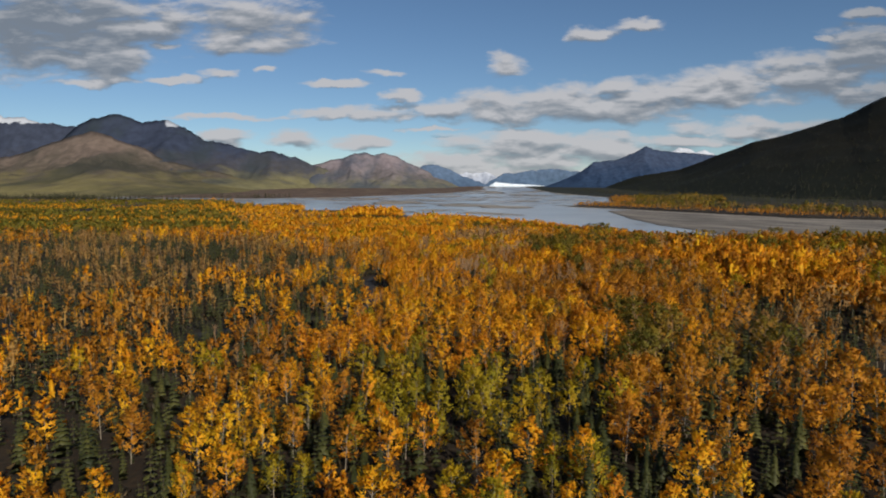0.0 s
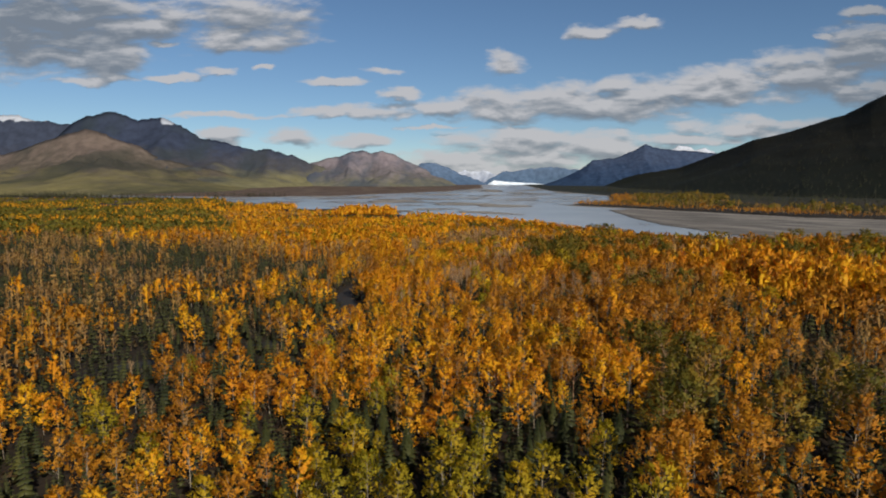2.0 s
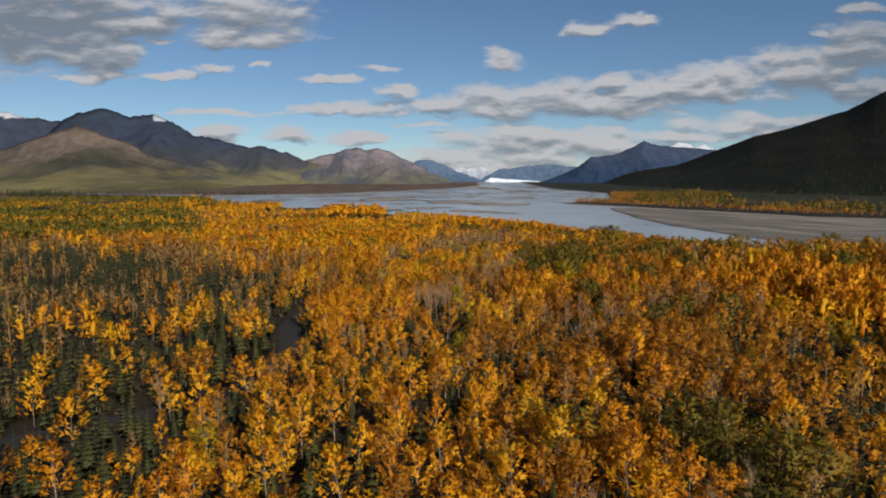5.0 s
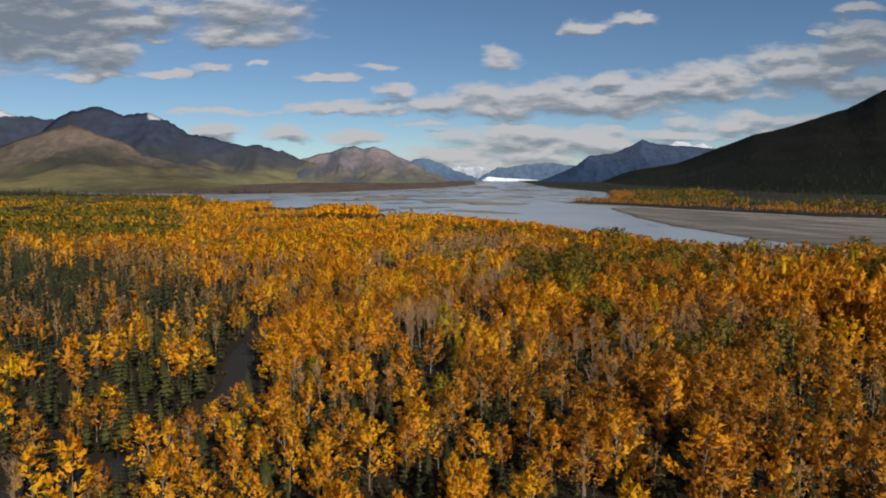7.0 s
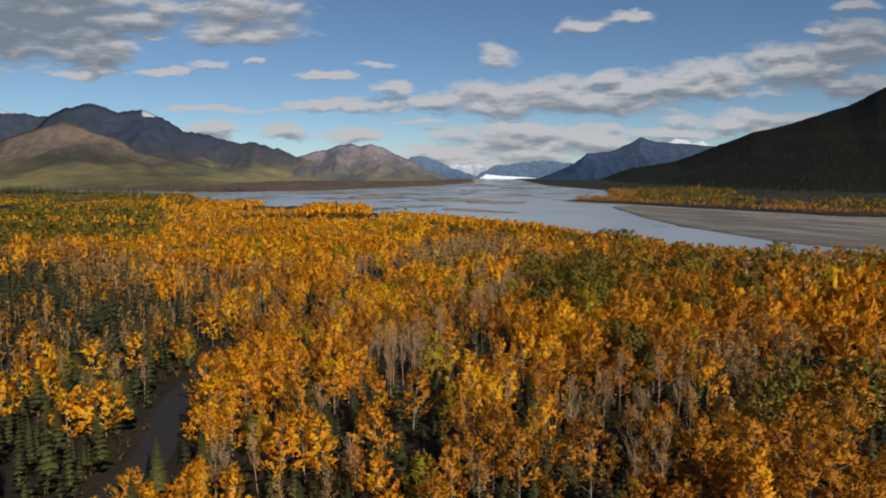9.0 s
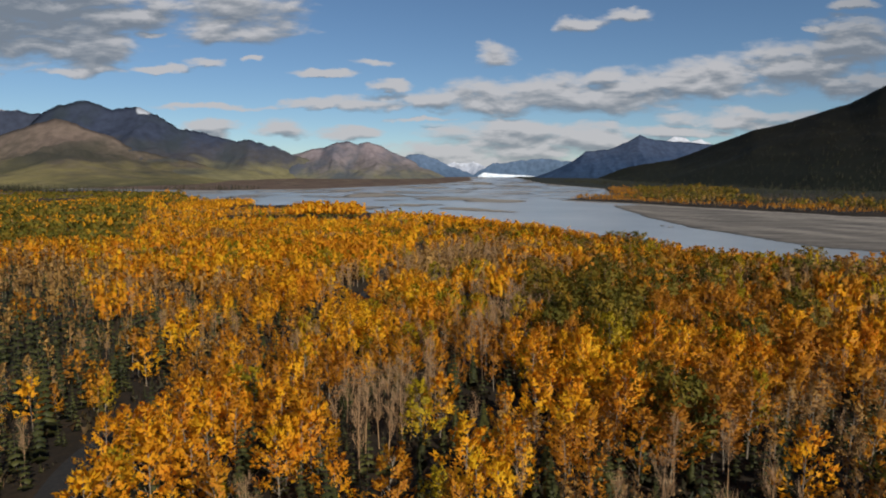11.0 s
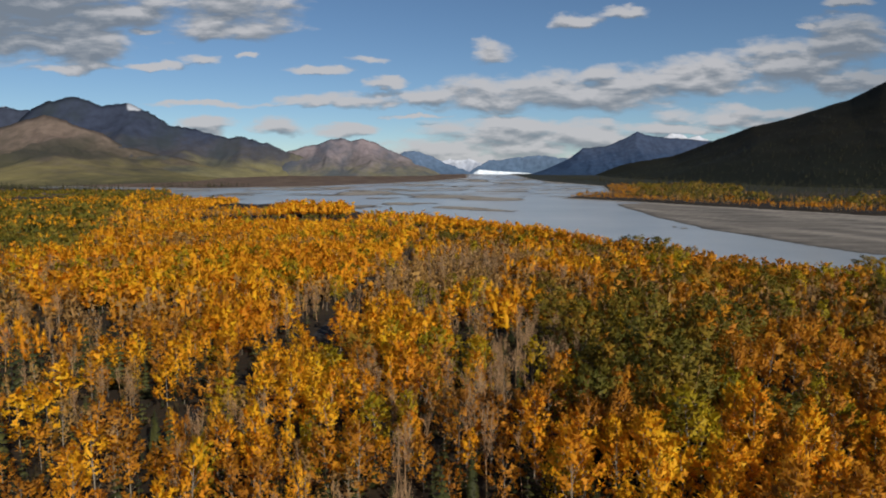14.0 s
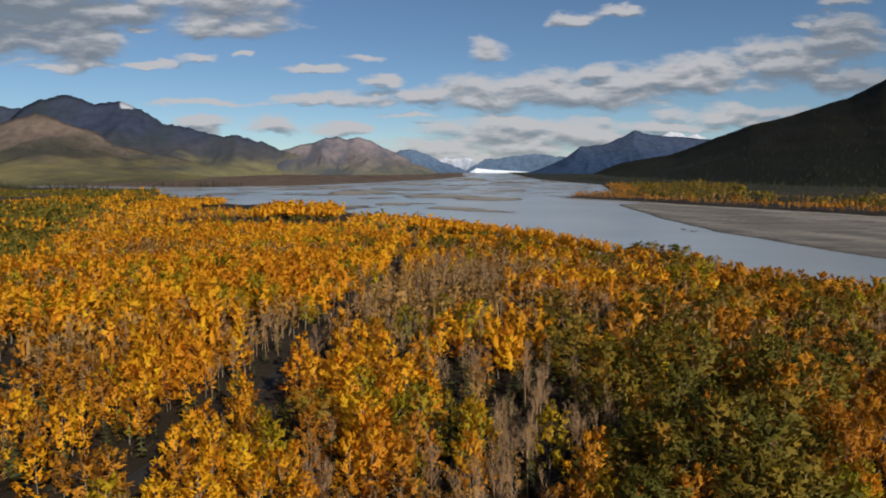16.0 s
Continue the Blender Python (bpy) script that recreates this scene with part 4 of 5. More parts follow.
OLIVE_B = [(68, 353), (56, 357), (68, 362), (77, 365), (60, 365), (74, 366), (84, 373), (8, 375), (66, 376), (57, 377), (80, 377), (63, 380), (93, 383), (58, 387), (89, 387), (74, 389), (78, 394), (109, 397), (91, 398), (68, 400), (72, 400), (111, 418), (97, 435), (131, 442), (149, 450), (96, 452), (149, 460), (113, 461), (90, 462)]
LANDMARKS_R = OLIVE_A + OLIVE_B
BARE_A = [(30, 157), (43, 158), (48, 162), (-37, 202), (-9, 236), (-7, 236), (44, 236), (48, 236), (8, 240), (-5, 241), (-27, 249), (58, 253), (51, 254), (41, 255), (0, 260), (59, 261), (47, 262), (61, 275), (54, 276), (33, 276), (10, 282), (-39, 283), (14, 285), (9, 289), (16, 290), (10, 291), (15, 292), (12, 293), (5, 293), (17, 296)]
BARE_B = [(8, 298), (6, 299), (16, 302), (9, 303), (13, 303), (15, 305), (11, 306), (-9, 331), (29, 334), (-3, 339), (31, 339), (-6, 340), (32, 344), (37, 349), (33, 350), (30, 350), (35, 351), (15, 352), (12, 352), (13, 356), (27, 356), (37, 358), (40, 360), (48, 363), (36, 365), (47, 366), (45, 373), (45, 383), (45, 394), (2, 424), (-3, 430)]
LANDMARKS_B = BARE_A + BARE_B
SPRUCE_A = [(-48, 106), (23, 108), (27, 108), (-24, 113), (19, 113), (-33, 115), (-17, 117), (28, 123), (27, 128), (-70, 131), (25, 131), (-59, 135), (-63, 138), (-67, 138), (21, 138), (-99, 172), (-47, 179), (-15, 181), (-68, 191), (18, 213), (-83, 214), (-78, 214), (-3, 222), (27, 223), (22, 224), (-12, 224), (-34, 225)]
SPRUCE_B = [(55, 227), (48, 229), (-8, 230), (33, 230), (37, 230), (25, 231), (8, 234), (2, 234), (32, 240), (14, 246), (-42, 249), (-52, 249), (37, 254), (-50, 259), (19, 272), (-57, 273), (37, 280), (-58, 293), (-86, 299), (-46, 319), (-50, 325), (-48, 328), (-48, 332), (-32, 374), (-24, 378), (-34, 383), (-40, 389)]
LANDMARKS_S = SPRUCE_A + SPRUCE_B
TALL = {(38, 149): 1.20, (34, 151): 1.20, (-62, 156): 0.80, (3, 282): 1.15, (51, 289): 1.15, (40, 295): 1.10, (-5, 317): 1.10, (19, 356): 1.10, (18, 367): 1.15, (19, 292): 1.10, (60, 328): 1.20, (25, 376): 1.10, (58, 287): 1.10, (58, 387): 1.10, (89, 387): 1.10, (74, 389): 1.20, (72, 400): 1.10}
LANDMARKS = {"Y": LANDMARKS_Y, "O": LANDMARKS_O, "G": LANDMARKS_G, "R": LANDMARKS_R, "B": LANDMARKS_B, "S": LANDMARKS_S}

def kinds_at(x, y, g):
    """Draws a kind for each place from the stands round it."""
    w = np.zeros((len(x), len(KINDS)))
    wx = x + 14 * (fbm(x / 22, y / 22, 3, 61) - 0.5)
    wy = y + 22 * (fbm(x / 22, y / 22, 3, 71) - 0.5)
    for sx, sy, mix in STANDS:
        reach = 9 + 0.055 * sy
        q = ((wx - sx) ** 2 + ((wy - sy) * 0.8) ** 2) / reach ** 2
        k = 1 / (0.15 + q) ** 3
        for c in mix:
            w[:, KINDS.index(c)] += k / len(mix)
    w = w / w.sum(1)[:, None] + 0.006
    w = w ** 1.15
    # clumps of one kind
    for j in range(len(KINDS)):
        w[:, j] *= 0.06 + 3.0 * vnoise(x / 11, y / 11, 200 + j) ** 2.2
    # bands of willow and gold on the far flats
    band = sstep(-0.35, -0.45, (x + 50 * (vnoise(x / 70, y / 30, 300) - 0.5)) / (y - 200)) * sstep(560, 620, y)
    wy = y + 90 * (fbm(x / 120, y / 50, 3, 301) - 0.5) + 0.12 * (x + 400)
    green = ((wy > 600) & (wy < 810)) | ((wy > 900) & (wy < 1130)) | (wy > 1450)
    w[:, KINDS.index("W")] += band * np.where(green, 9.0, 3.5)
    w[:, KINDS.index("Y")] += band * np.where(green, 0.2, 1.3)
    # bands of thinning trees across the golden woods
    dull = sstep(0.50, 0.68, vnoise((x + 0.3 * y) / 60, y / 27, 305)) * sstep(250, 330, y) * sstep(1000, 900, y)
    w[:, KINDS.index("D")] += dull * 1.5
    w[:, KINDS.index("B")] += dull * 0.35
    # spruces along the hillward side of the woods
    w[:, KINDS.index("S")] += np.interp(y, [220, 300, 390], [0.5, 0.7, 2.4]) * sstep(-0.30, -0.44, x / np.maximum(y - 140, 20)) * sstep(150, 220, y) * sstep(660, 580, y) * sstep(0.3, 0.55, vnoise(x / 26, y / 40, 309))
    w[:, KINDS.index("W")] *= (y > 520)
    c = np.cumsum(w, 1)
    return (g.uniform(0, 1, (len(x), 1)) * c[:, -1:] > c).sum(1).clip(0, len(KINDS) - 1)


def scatter(step, y0, y1, x0, x1, g):
    xs, ys = np.arange(x0, x1, step), np.arange(y0, y1, step * 0.866)
    X, Y = np.meshgrid(xs, ys)
    X = X + (np.arange(len(ys)) % 2)[:, None] * step / 2
    X = X + g.uniform(-0.55, 0.55, X.shape) * step
    Y = Y + g.uniform(-0.55, 0.55, X.shape) * step
    return X.ravel(), Y.ravel()


def shore_strip(x, y):
    """1: the low green edge of the strip between the back channel and the river, 2: the rest of it, 3: the low growth before the channel."""
    cy = np.interp(x, [q[0] for q in CHANNEL], [q[1] for q in CHANNEL])
    along = (x > 10) & (x < 175)
    cy = np.where(x > 124, 625 - 0.9 * (x - 124), cy)
    gap = y - cy
    return np.where(along & (gap > 0) & (gap < 12), 1, np.where(along & (gap >= 12), 2, np.where(along & (gap > -70) & (gap <= 0) & (x < 125), 3, 0)))


def plant():
    g = np.random.default_rng(5)
    px, py = [], []
    for step, y0, y1 in ((3.9, 45, 430), (4.0, 430, 720), (6.8, 720, 1500), (13.0, 1500, 2000)):
        x, y = scatter(step, y0, y1, -0.78 * y1 - 40, min(0.78 * y1 + 40, 420), g)
        px.append(x)
        py.append(y)
    sx, sy = scatter(3.6, 470, 840, 12, 172, g)
    on = np.isin(shore_strip(sx, sy), (1, 2))
    px.append(sx[on])
    py.append(sy[on])
    x, y = np.concatenate(px), np.concatenate(py)
    keep = (np.abs(x) < 0.71 * y + 18) & (river_inside(x, y) < -3)
    keep &= track_distance(x, y) > np.where(y < 300, 6.0, 4.4)
    keep &= track_distance(x, y, CHANNEL) > 6.5
    keep &= np.hypot(x + 5, (y - 430) / 2.2) > 6.5          # the track widens
    keep &= np.hypot(x - 33, (y - 307) / 1.5) > 9           # a dark glade
    scrub = lambda x, y: (x > -200) & (x < -40) & (y > 796 + 30 * vnoise(x / 20, y * 0, 92)) & (y < 906)          # before the wooded island
    keep &= ~((y > 996) & (x > -260) & (x < -40)) & ~((y > 895) & (x > -62))
    keep &= (y > 330) | (vnoise(x / 8, y / 10, 99) < 0.62) | (g.uniform(0, 1, len(x)) < 0.4)
    keep &= (y < 330) | (y > 490) | (vnoise(x / 8, y / 11, 199) < 0.64) | (g.uniform(0, 1, len(x)) < 0.4)
    keep &= (y < 1100) | (vnoise(x / 60, y / 60, 91) > 0.4)
    keep &= (y < 1500) | (x < -450)
    keep &= g.uniform(0, 1, len(x)) > 0.06 + 0.30 * (vnoise(x / 14, y / 14, 95) > 0.7) + np.interp(y, [250, 251, 380, 440], [0, 0.4, 0.4, 0.08]) * (vnoise(x / 6, y / 6, 97) > 0.7)
    x, y = x[keep], y[keep]
    lx, ly, lk = [], [], []
    for j, c in enumerate(KINDS):
        for ax, ay in LANDMARKS.get(c, []):
            lx.append(ax)
            ly.append(ay)
            lk.append(j)
    lx, ly, lk = np.array(lx, float), np.array(ly, float), np.array(lk)
    free = track_distance(lx, ly) > np.where(ly < 300, 5.6, 4.2)
    free &= np.hypot(lx - 33, (ly - 307) / 1.5) > 8
    lx, ly, lk = lx[free], ly[free], lk[free]
    clear = np.ones(len(x), bool)
    for ax, ay in zip(lx, ly):
        clear &= (x - ax) ** 2 + ((y - ay) * 0.7) ** 2 > 2.3 ** 2
    x, y = x[clear], y[clear]
    k = kinds_at(x, y, g)
    strip = shore_strip(x, y)
    k = np.where(strip == 1, KINDS.index("R"), np.where(strip == 2, np.where((x > 130) & (g.uniform(0, 1, len(x)) < 0.5), KINDS.index("R"), KINDS.index("Y")), k))
    k = np.where((x > -150) & (x < -58) & (y > 900) & (y < 1000), np.where(y < 918, KINDS.index("R"), KINDS.index("Y")), k)
    k = np.where(scrub(x, y), KINDS.index("W"), k)
    sparse = (y < 400) & (np.abs(x - 0.1 * y) < 95) & (k != KINDS.index("S")) & (g.uniform(0, 1, len(x)) < 0.15)
    x, y, k = x[~sparse], y[~sparse], k[~sparse]
    low = (y < 300) & (np.abs(x - 0.1 * y) < 120) & (g.uniform(0, 1, len(x)) < 0.44)
    k[low] = KINDS.index("S")
    mixed = (k == KINDS.index("R")) & (y < 620) & (shore_strip(x, y) == 0)
    draw = g.uniform(0, 1, len(x)) * 0.35 + 0.65 * vnoise(x / 12, y / 12, 98)
    k = np.where(mixed & (draw < 0.5), KINDS.index("O"), np.where(mixed & (draw > 0.7), KINDS.index("G"), k))
    thin = (k == KINDS.index("R")) & (y < 620) & (shore_strip(x, y) == 0) & (g.uniform(0, 1, len(x)) < 0.42)
    x, y, k = x[~thin], y[~thin], k[~thin]
    marked = np.r_[np.zeros(len(x), bool), np.ones(len(lx), bool)]
    return np.r_[x, lx], np.r_[y, ly], np.r_[k, lk], marked, g


def tile(variants, which, x, y, z, s, wide, rot):
    """Many copies of a few trees as the arrays of one mesh; wood gets slot 0, leaves slot 1."""
    V, Q, M, N, off = [], [], [], [], 0
    for i, (wood, crown) in enumerate(variants):
        sel = np.nonzero(which == i)[0]
        if not len(sel):
            continue
        cv, cq, cn = rounded(crown)
        v, q = merge([wood, (cv, cq)])
        nv = np.concatenate([np.zeros((len(wood[0]), 3)), cn])
        m = np.r_[np.zeros(len(wood[1]), int), np.ones(len(cq), int)]
        c, si = np.cos(rot[sel])[:, None], np.sin(rot[sel])[:, None]
        sw = (s[sel] * wide[sel])[:, None]
        X = (v[None, :, 0] * c - v[None, :, 1] * si) * sw + x[sel][:, None]
        Y = (v[None, :, 0] * si + v[None, :, 1] * c) * sw + y[sel][:, None]
        Z = v[None, :, 2] * s[sel][:, None] + z[sel][:, None]
        V.append(np.stack([X, Y, Z], -1).reshape(-1, 3))
        nx, ny = nv[None, :, 0] * c - nv[None, :, 1] * si, nv[None, :, 0] * si + nv[None, :, 1] * c
        N.append(np.stack([nx, ny, np.broadcast_to(nv[None, :, 2], nx.shape)], -1).reshape(-1, 3))
        Q.append((q[None] + (np.arange(len(sel)) * len(v))[:, None, None] + off).reshape(-1, 3))
        M.append(np.tile(m, len(sel)))
        off += len(sel) * len(v)
    return np.concatenate(V), np.concatenate(Q), np.concatenate(M), np.concatenate(N)


def woods(name, label, category, mats, pieces):
    """One mesh from several tiled sets of trees."""
    V, Q, M, N, off = [], [], [], [], 0
    for v, q, m, n in pieces:
        V.append(v)
        Q.append(q + off)
        M.append(m)
        N.append(n)
        off += len(v)
    me = mesh_np(name, np.concatenate(V), np.concatenate(Q), mats, np.concatenate(M), normals=np.concatenate(N))
    return tagged(new(name, me), label, category, kind="stuff")


NAMES = {"Y": ("aspen_tree", "slender aspen with golden yellow leaves and pale trunk", "golden aspens"),
         "O": ("rusty_aspen_tree", "aspen with rusty orange leaves and pale trunk", "orange aspens"),
         "G": ("lime_aspen_tree", "aspen still turning, with lime and yellow leaves", "turning aspens"),
         "R": ("cottonwood_tree", "broad cottonwood with olive green and bronze leaves", "cottonwoods"),
         "B": ("bare_aspen_tree", "almost leafless aspen with grey-brown twigs", "bare aspens"),
         "D": ("thin_aspen_tree", "half-bare aspen with thin rust-brown leaves", "thinning aspens"),
         "S": ("spruce_tree", "narrow dark green spruce between the aspens", "spruces")}
STUFF = {"Y": "golden_woods", "O": "orange_woods", "G": "lime_woods", "R": "olive_woods", "B": "bare_woods", "D": "thin_woods", "S": "spruce_woods", "W": "willow_scrub", "U": "undergrowth"}
STUFF_LABEL = {"Y": "mass of golden aspens across the valley floor", "O": "mass of rusty orange aspens", "G": "mass of lime and yellow aspens", "R": "mass of olive green cottonwoods near the river",
               "D": "mass of half-bare rust-brown aspens", "B": "grey-brown stand of leafless aspens", "S": "dark green spruces scattered through the forest", "W": "low green and yellow willow scrub on the flats", "U": "rust-brown undergrowth on the forest floor"}


def build_tree(kind, seed):
    name, label, group = NAMES[kind]
    root = tagged(new(name), label, "tree", group)
    wood, crown = make_variant(kind, seed, 0)
    v, q, nrm = rounded(crown)
    new("trunk", mesh_np("trunk", *wood, [BARK[kind]])).parent = root
    new("crown", mesh_np("crown", v, q, [LEAF[kind]], normals=nrm)).parent = root
    return root


def build_forest():
    x, y, k, marked, g = plant()
    n = len(x)
    z = ground_z(x, y) - 0.05
    # the least distance at which the walk passes each tree in view
    near = np.maximum(np.maximum(np.abs(x - 0.1 * np.minimum(y, 280)) / 0.68, y - 279), 70) + g.uniform(0, 1, n)
    rot, wide = g.uniform(0, 6.28, n), g.uniform(0.72, 1.28, n)
    size = np.empty(n)
    for j, c in enumerate(KINDS):
        sel = k == j
        size[sel] = np.clip(g.normal(HEIGHT[c][0] * 0.93, HEIGHT[c][1], sel.sum()), HEIGHT[c][0] * 0.5, HEIGHT[c][0] * 1.4) / 10
        size[sel & marked] = HEIGHT[c][0] / 10
    for i in np.nonzero(marked)[0]:
        size[i] *= TALL.get((int(x[i]), int(y[i])), 1.0) * g.uniform(0.96, 1.04)
    # the trees grow taller towards the river
    rise = 1 + (np.clip(1 + np.where(x > 0, 0.003, 0.002) * x, 0.78, 1.28) - 1) * np.interp(y, [380, 450], [1.0, 0.0])
    size *= np.where(np.isin(k, [KINDS.index("S"), KINDS.index("W")]), 1.0, rise)
    rise_far = np.interp(y, [60, 150, 250, 330, 420, 520, 700], [0.82, 0.84, 0.92, 1.0, 1.0, 0.92, 0.84])
    size *= rise_far
    size *= np.where((k == KINDS.index("S")) & (x < -35) & (y > 200), np.interp(y, [280, 380], [1.15, 1.35]), 1.0)
    size *= np.where((x < -0.42 * (y - 200)) & (y > 600) & (k != KINDS.index("W")), 0.58, 1.0)
    near = np.where(marked, near * 0.8, near)
    strip = shore_strip(x, y)
    size *= np.choose(strip, [1.0, 0.42, 0.85, 0.36])
    isle = (x > -150) & (x < -58) & (y > 900) & (y < 1000)
    size *= np.where((x > -200) & (x < -40) & (y > 780) & (y < 906) & (k == KINDS.index("W")), 0.42, 1.0)
    size *= np.where(isle, np.where(y < 918, 0.5, 1.55 - 0.5 * np.abs((x + 102) / 48) ** 3), 1.0)
    size *= np.where(~marked & (y < 430) & (near < 150) & (k != KINDS.index("S")), 0.86, 1.0)
    wide = wide * np.interp(y, [400, 470, 700, 800], [1.0, 1.28, 1.3, 1.75]) * np.where(k == KINDS.index("W"), 1.3, 1.0) * np.where((k == KINDS.index("R")) & (y < 620), 1.35, 1.0)
    wide = np.where(marked, g.uniform(0.9, 1.3, n), wide) * np.interp(y, [150, 330], [1.12, 1.0])
    for j, c in enumerate(KINDS):
        sel = np.nonzero(k == j)[0]
        if c in NAMES:
            order = sel[np.argsort(near[sel])]
            single, rest = order[:300], order[300:]
            firsts = []
            for t, i in enumerate(single):
                m = Matrix.LocRotScale((x[i], y[i], z[i]), Euler((0, 0, rot[i])), (size[i] * wide[i], size[i] * wide[i], size[i]))
                if t < 6:
                    ob = build_tree(c, 100 * j + t + 1)
                    ob.matrix_basis = m
                    firsts.append(ob)
                else:
                    f = firsts[t % 6]
                    keep_scale = f.scale.copy()
                    f.scale = (1, 1, 1)
                    copy_thing(f, m)
                    f.scale = keep_scale
        else:
            rest = sel
        if not len(rest):
            continue
        d = near[rest]
        grade = np.where(d < 128, 1, np.where(d < 470, 2, 3))
        pieces = []
        for gr in (1, 2, 3):
            sub = rest[grade == gr]
            if len(sub):
                vs = [make_variant(c, 100 * j + 50 + q, gr) for q in range(6)]
                pieces.append(tile(vs, g.integers(0, 6, len(sub)), x[sub], y[sub], z[sub], size[sub], wide[sub], rot[sub]))
        woods(STUFF[c], STUFF_LABEL[c], "forest", [BARK[c], LEAF[c]], pieces)
    # undergrowth
    ux, uy = scatter(5.0, 50, 400, -300, 300, g)
    keep = (np.abs(ux) < 0.6 * uy + 10) & (track_distance(ux, uy) > 2.4) & (vnoise(ux / 12, uy / 12, 77) > 0.25) & (river_inside(ux, uy) < -3)
    ux, uy = ux[keep], uy[keep]
    s = np.clip(g.normal(2.1, 0.9, len(ux)), 0.7, 4.6) / 10
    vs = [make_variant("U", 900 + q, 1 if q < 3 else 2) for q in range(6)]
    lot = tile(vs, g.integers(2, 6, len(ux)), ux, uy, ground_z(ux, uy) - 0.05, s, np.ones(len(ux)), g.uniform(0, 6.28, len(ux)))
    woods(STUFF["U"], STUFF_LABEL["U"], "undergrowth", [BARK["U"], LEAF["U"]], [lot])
    # young spruces and brush under the trees
    ux, uy = scatter(4.5, 60, 350, -270, 270, g)
    fx, fy = scatter(6.5, 350, 490, -240, 200, g)
    ux, uy = np.r_[ux, fx], np.r_[uy, fy]
    keep = (np.abs(ux) < 0.62 * uy + 10) & (track_distance(ux, uy) > 3.4) & (river_inside(ux, uy) < -3) & (np.hypot(ux - 33, (uy - 307) / 1.5) > 7)
    ux, uy = ux[keep], uy[keep]
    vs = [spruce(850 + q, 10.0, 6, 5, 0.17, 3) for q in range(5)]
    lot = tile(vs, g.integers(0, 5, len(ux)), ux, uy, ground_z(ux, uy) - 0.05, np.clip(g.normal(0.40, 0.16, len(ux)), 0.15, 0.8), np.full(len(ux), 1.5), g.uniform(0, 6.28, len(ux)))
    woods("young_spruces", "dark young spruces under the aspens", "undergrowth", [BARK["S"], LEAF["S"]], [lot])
    # woods on the spit across the river and along the foot of the wooded mountain
    sx, sy = scatter(9.0, 850, 2500, 280, 1500, g)
    edge = np.interp(sy, RIGHT_Y, RIGHT_X)
    keep = (river_inside(sx, sy) < -3) & (sx - edge < 170 + 0.08 * sy) & (sx < 0.74 * sy + 40) & (vnoise(sx / 34, sy / 50, 83) + 0.4 * vnoise(sx / 12, sy / 12, 86) > 0.48)
    sx, sy = sx[keep], sy[keep]
    inland = sx - np.interp(sy, RIGHT_Y, RIGHT_X)
    pick = 0.45 * g.uniform(0, 1, len(sx)) + 0.55 * vnoise(sx / 30, sy / 45, 84)
    front = inland < 40 + 150 * (vnoise(sx / 40, sy / 60, 85) - 0.1) * g.uniform(0.6, 1.3, len(sx))
    kk = np.where(front, np.where(pick < 0.5, 0, 3), np.where(pick < 0.42, 2, np.where(pick < 0.52, 3, 1)))
    tall = (0.4 + 0.8 * vnoise(sx / 25, sy / 50, 88)) * np.where(front, 0.85, 1.15)
    for j, (c, nm, lb) in enumerate((("O", "riverside_orange_woods", "rusty orange trees on the spit beyond the river"), ("S", "riverside_spruce_woods", "dark spruces on the spit beyond the river"),
                                     ("R", "riverside_olive_woods", "olive green trees on the spit beyond the river"), ("D", "riverside_brown_woods", "thinning brown trees on the spit beyond the river"))):
        sub = np.nonzero(kk == j)[0]
        vs = [make_variant(c, 700 + 10 * j + q, 3) for q in range(6)]
        lot = tile(vs, g.integers(0, 6, len(sub)), sx[sub], sy[sub], ground_z(sx[sub], sy[sub]) - 0.05, np.clip(g.normal((0.8, 1.0, 0.9, 0.85)[j], 0.25, len(sub)), 0.35, 1.6) * tall[sub], np.full(len(sub), 1.8), g.uniform(0, 6.28, len(sub)))
        woods(nm, lb, "forest", [BARK[c], LEAF[c]], [lot])


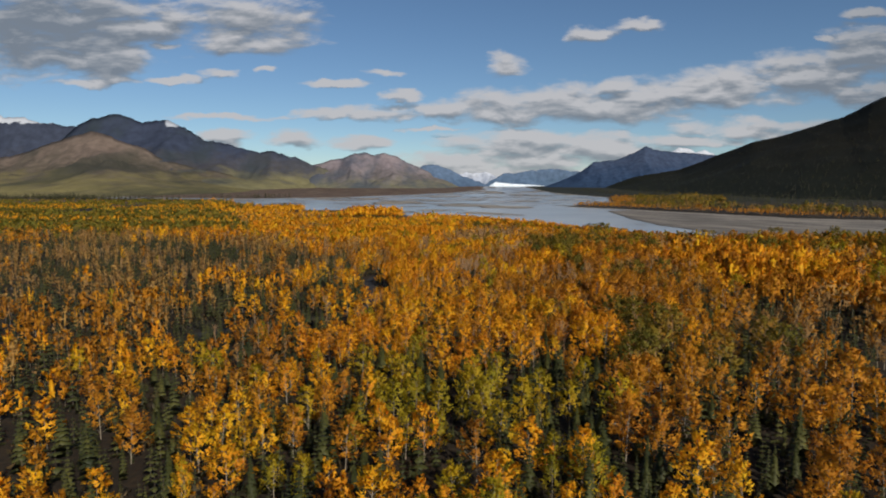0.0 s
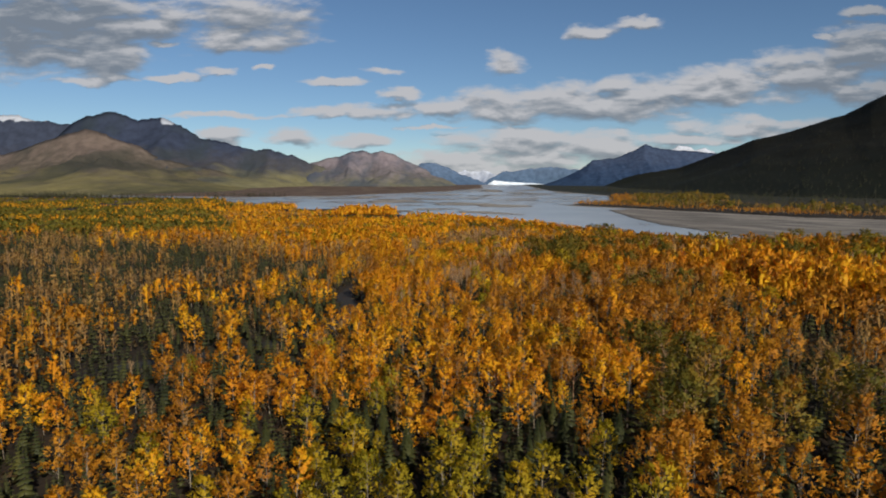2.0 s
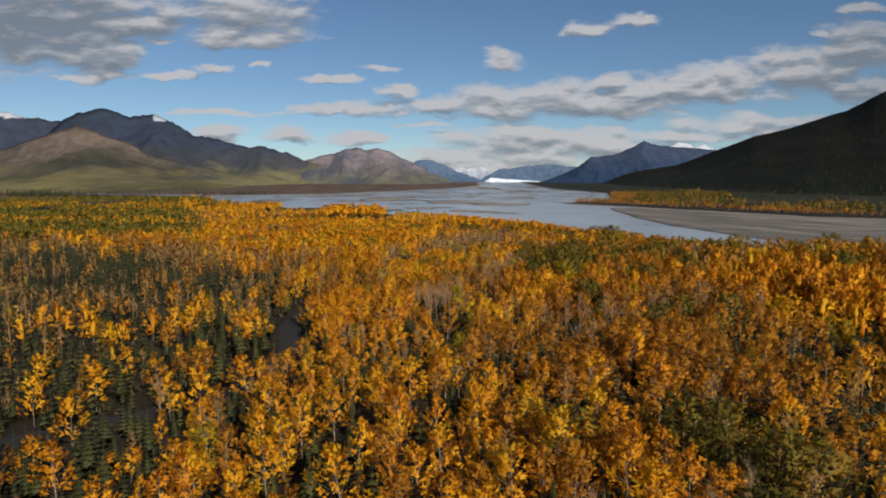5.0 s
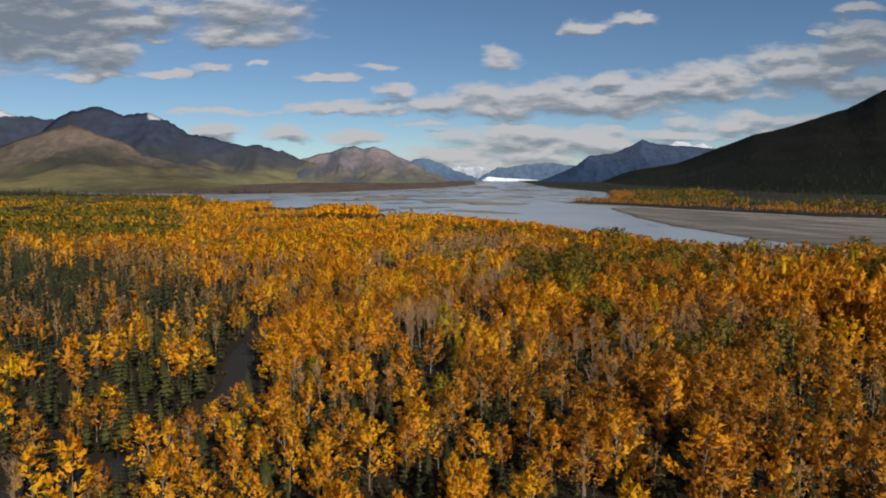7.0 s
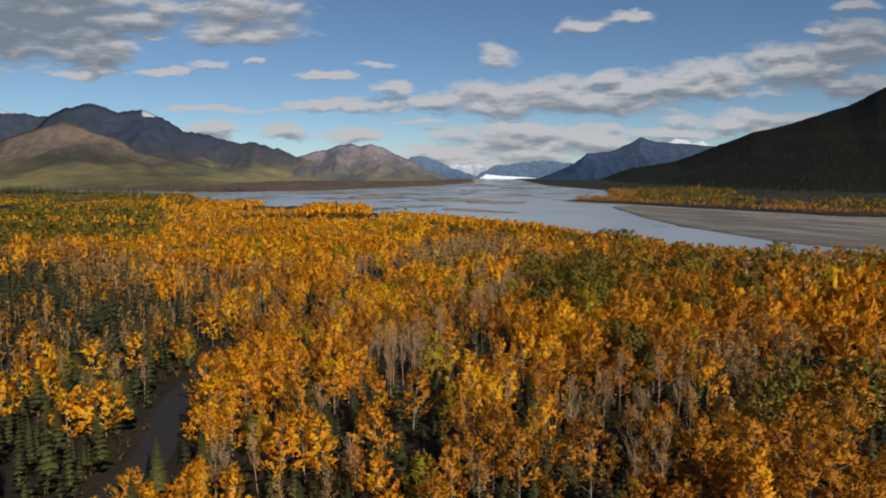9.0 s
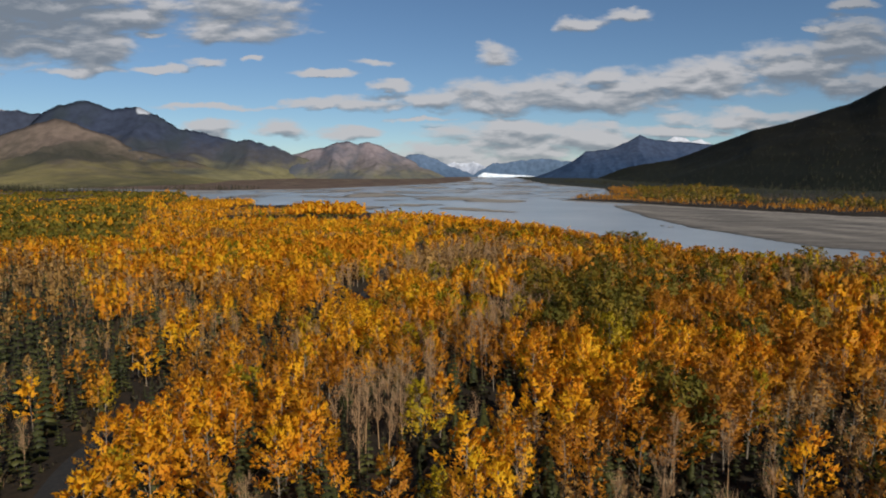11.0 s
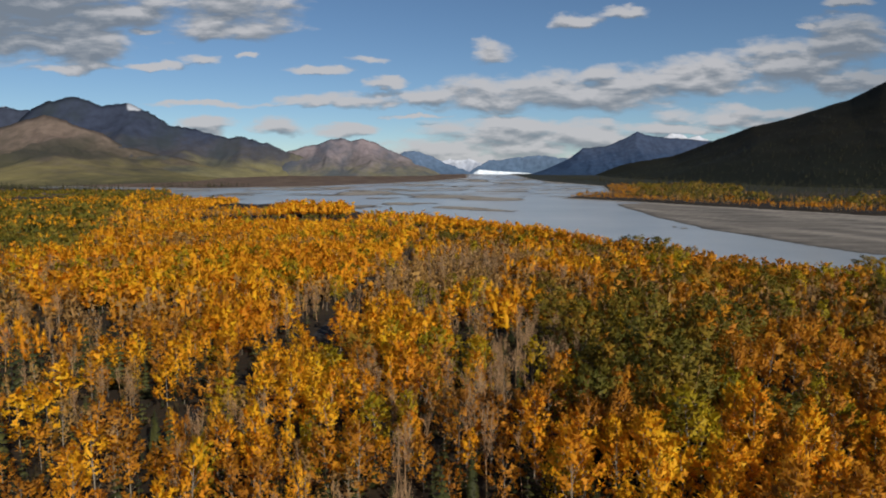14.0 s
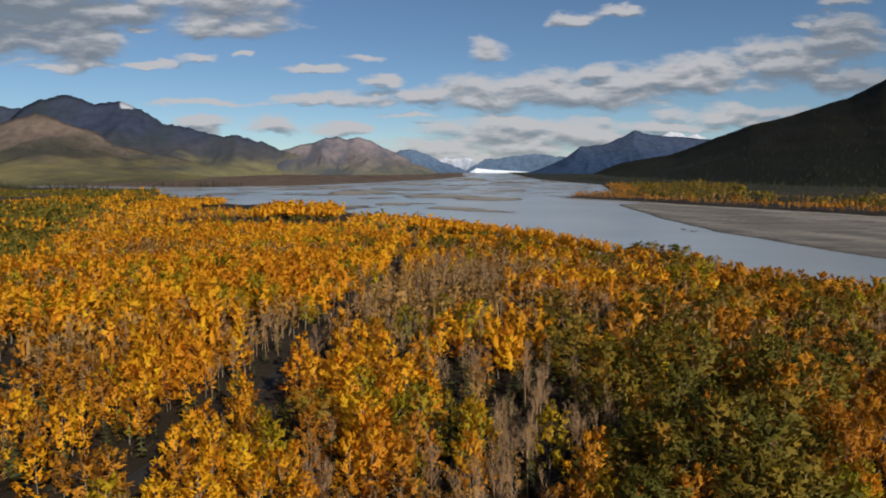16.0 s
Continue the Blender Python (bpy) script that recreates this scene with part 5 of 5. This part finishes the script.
def slope_spruces():
    """Dark spruces up the wooded mountain and along the foot of the hills."""
    g = np.random.default_rng(17)
    dg = bpy.context.evaluated_depsgraph_get()
    spots = []
    for _ in range(3600):
        az = g.uniform(13, 42)
        d = 1350 + 2700 * g.uniform() ** 1.4
        x, y = EYE_X + d * math.tan(radians(az)), EYE_Y + d
        hit, place, normal, _, ob, _ = scene.ray_cast(dg, Vector((x, y, 1500)), Vector((0, 0, -1)))
        if hit and ob.name == "wooded_mountain" and place.z > 0.5:
            spots.append((x, y, place.z - 0.3))
    p = np.array(spots)
    n = len(p)
    vs = [make_variant("S", 810 + q, 3) for q in range(5)]
    lot = tile(vs, g.integers(0, 5, n), p[:, 0], p[:, 1], p[:, 2], np.clip(g.normal(1.3, 0.4, n), 0.5, 2.6), np.full(n, 2.0), g.uniform(0, 6.28, n))
    woods("mountain_spruces", "dark spruces covering the shaded mountainside", "forest", [BARK["S"], LEAF["S"]], [lot])
    x, y = scatter(30.0, 1050, 3700, 480, 1900, g)
    keep = (x - np.interp(y, RIGHT_Y, RIGHT_X) > 120) & (x < 0.78 * y) & (vnoise(x / 120, y / 120, 14) > 0.25) & (river_inside(x, y) < -4)
    x, y = x[keep], y[keep]
    lot = tile(vs, g.integers(0, 5, len(x)), x, y, ground_z(x, y) - 0.1, np.clip(g.normal(1.2, 0.4, len(x)), 0.5, 2.2), np.full(len(x), 2.4), g.uniform(0, 6.28, len(x)))
    woods("far_bank_spruces", "dark spruces on the flats below the wooded mountain", "forest", [BARK["S"], LEAF["S"]], [lot])
    x, y = scatter(15.0, 2080, 2420, -1900, -560, g)
    keep = (vnoise(x / 90, y / 90, 13) > 0.3) & (np.abs(x) < 0.86 * y) & (river_inside(x, y) < -4)
    x, y = x[keep], y[keep]
    lot = tile(vs, g.integers(0, 5, len(x)), x, y, ground_z(x, y) - 0.1, np.clip(g.normal(1.5, 0.4, len(x)), 0.6, 2.6), np.full(len(x), 2.2), g.uniform(0, 6.28, len(x)))
    woods("hill_foot_spruces", "dark line of spruces along the foot of the hills", "forest", [BARK["S"], LEAF["S"]], [lot])


def build_track():
    m, nt, bsdf, out = material("shaded_track_dirt")
    n = noise_node(nt, position(nt), 1.4, 5.0)
    # dirt colour set nearly black, with the trees' shade included
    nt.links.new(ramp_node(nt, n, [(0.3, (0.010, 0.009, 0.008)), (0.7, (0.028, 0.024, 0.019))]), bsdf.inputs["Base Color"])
    bsdf.inputs["Roughness"].default_value = 0.9
    bump(nt, bsdf, n, 0.4, 0.1)
    pts = []
    for a, b in zip(TRACK, TRACK[1:]):
        for t in range(8):
            pts.append((a[0] + (b[0] - a[0]) * t / 8, a[1] + (b[1] - a[1]) * t / 8))
    p = np.array(pts)
    for _ in range(12):
        p[1:-1] = (p[:-2] + 2 * p[1:-1] + p[2:]) / 4
    d = np.gradient(p, axis=0)
    d /= np.linalg.norm(d, axis=1)[:, None]
    side = np.stack([d[:, 1], -d[:, 0]], 1)
    rows = []
    for o, dz in ((-2.0, 0.02), (-1.2, 0.10), (-0.5, 0.16), (0.5, 0.16), (1.2, 0.10), (2.0, 0.02)):
        q = p + side * (o * np.interp(p[:, 1], [290, 320], [1.5, 0.8]) + 0.3 * (fbm(p[:, 1] / 4, p[:, 0] / 4 + o, 2, 44) - 0.5))[:, None]
        rows.append(np.column_stack([q, ground_z(q[:, 0], q[:, 1]) + dz]))
    v = np.stack(rows, 1).reshape(-1, 3)
    tagged(new("dirt_track", mesh_np("dirt_track", v, grid_quads(len(p), 6), [m], smooth=True)), "dirt track winding between the trees, its colour darkened as in shade", "track", kind="structure")


build_track()
build_forest()
slope_spruces()
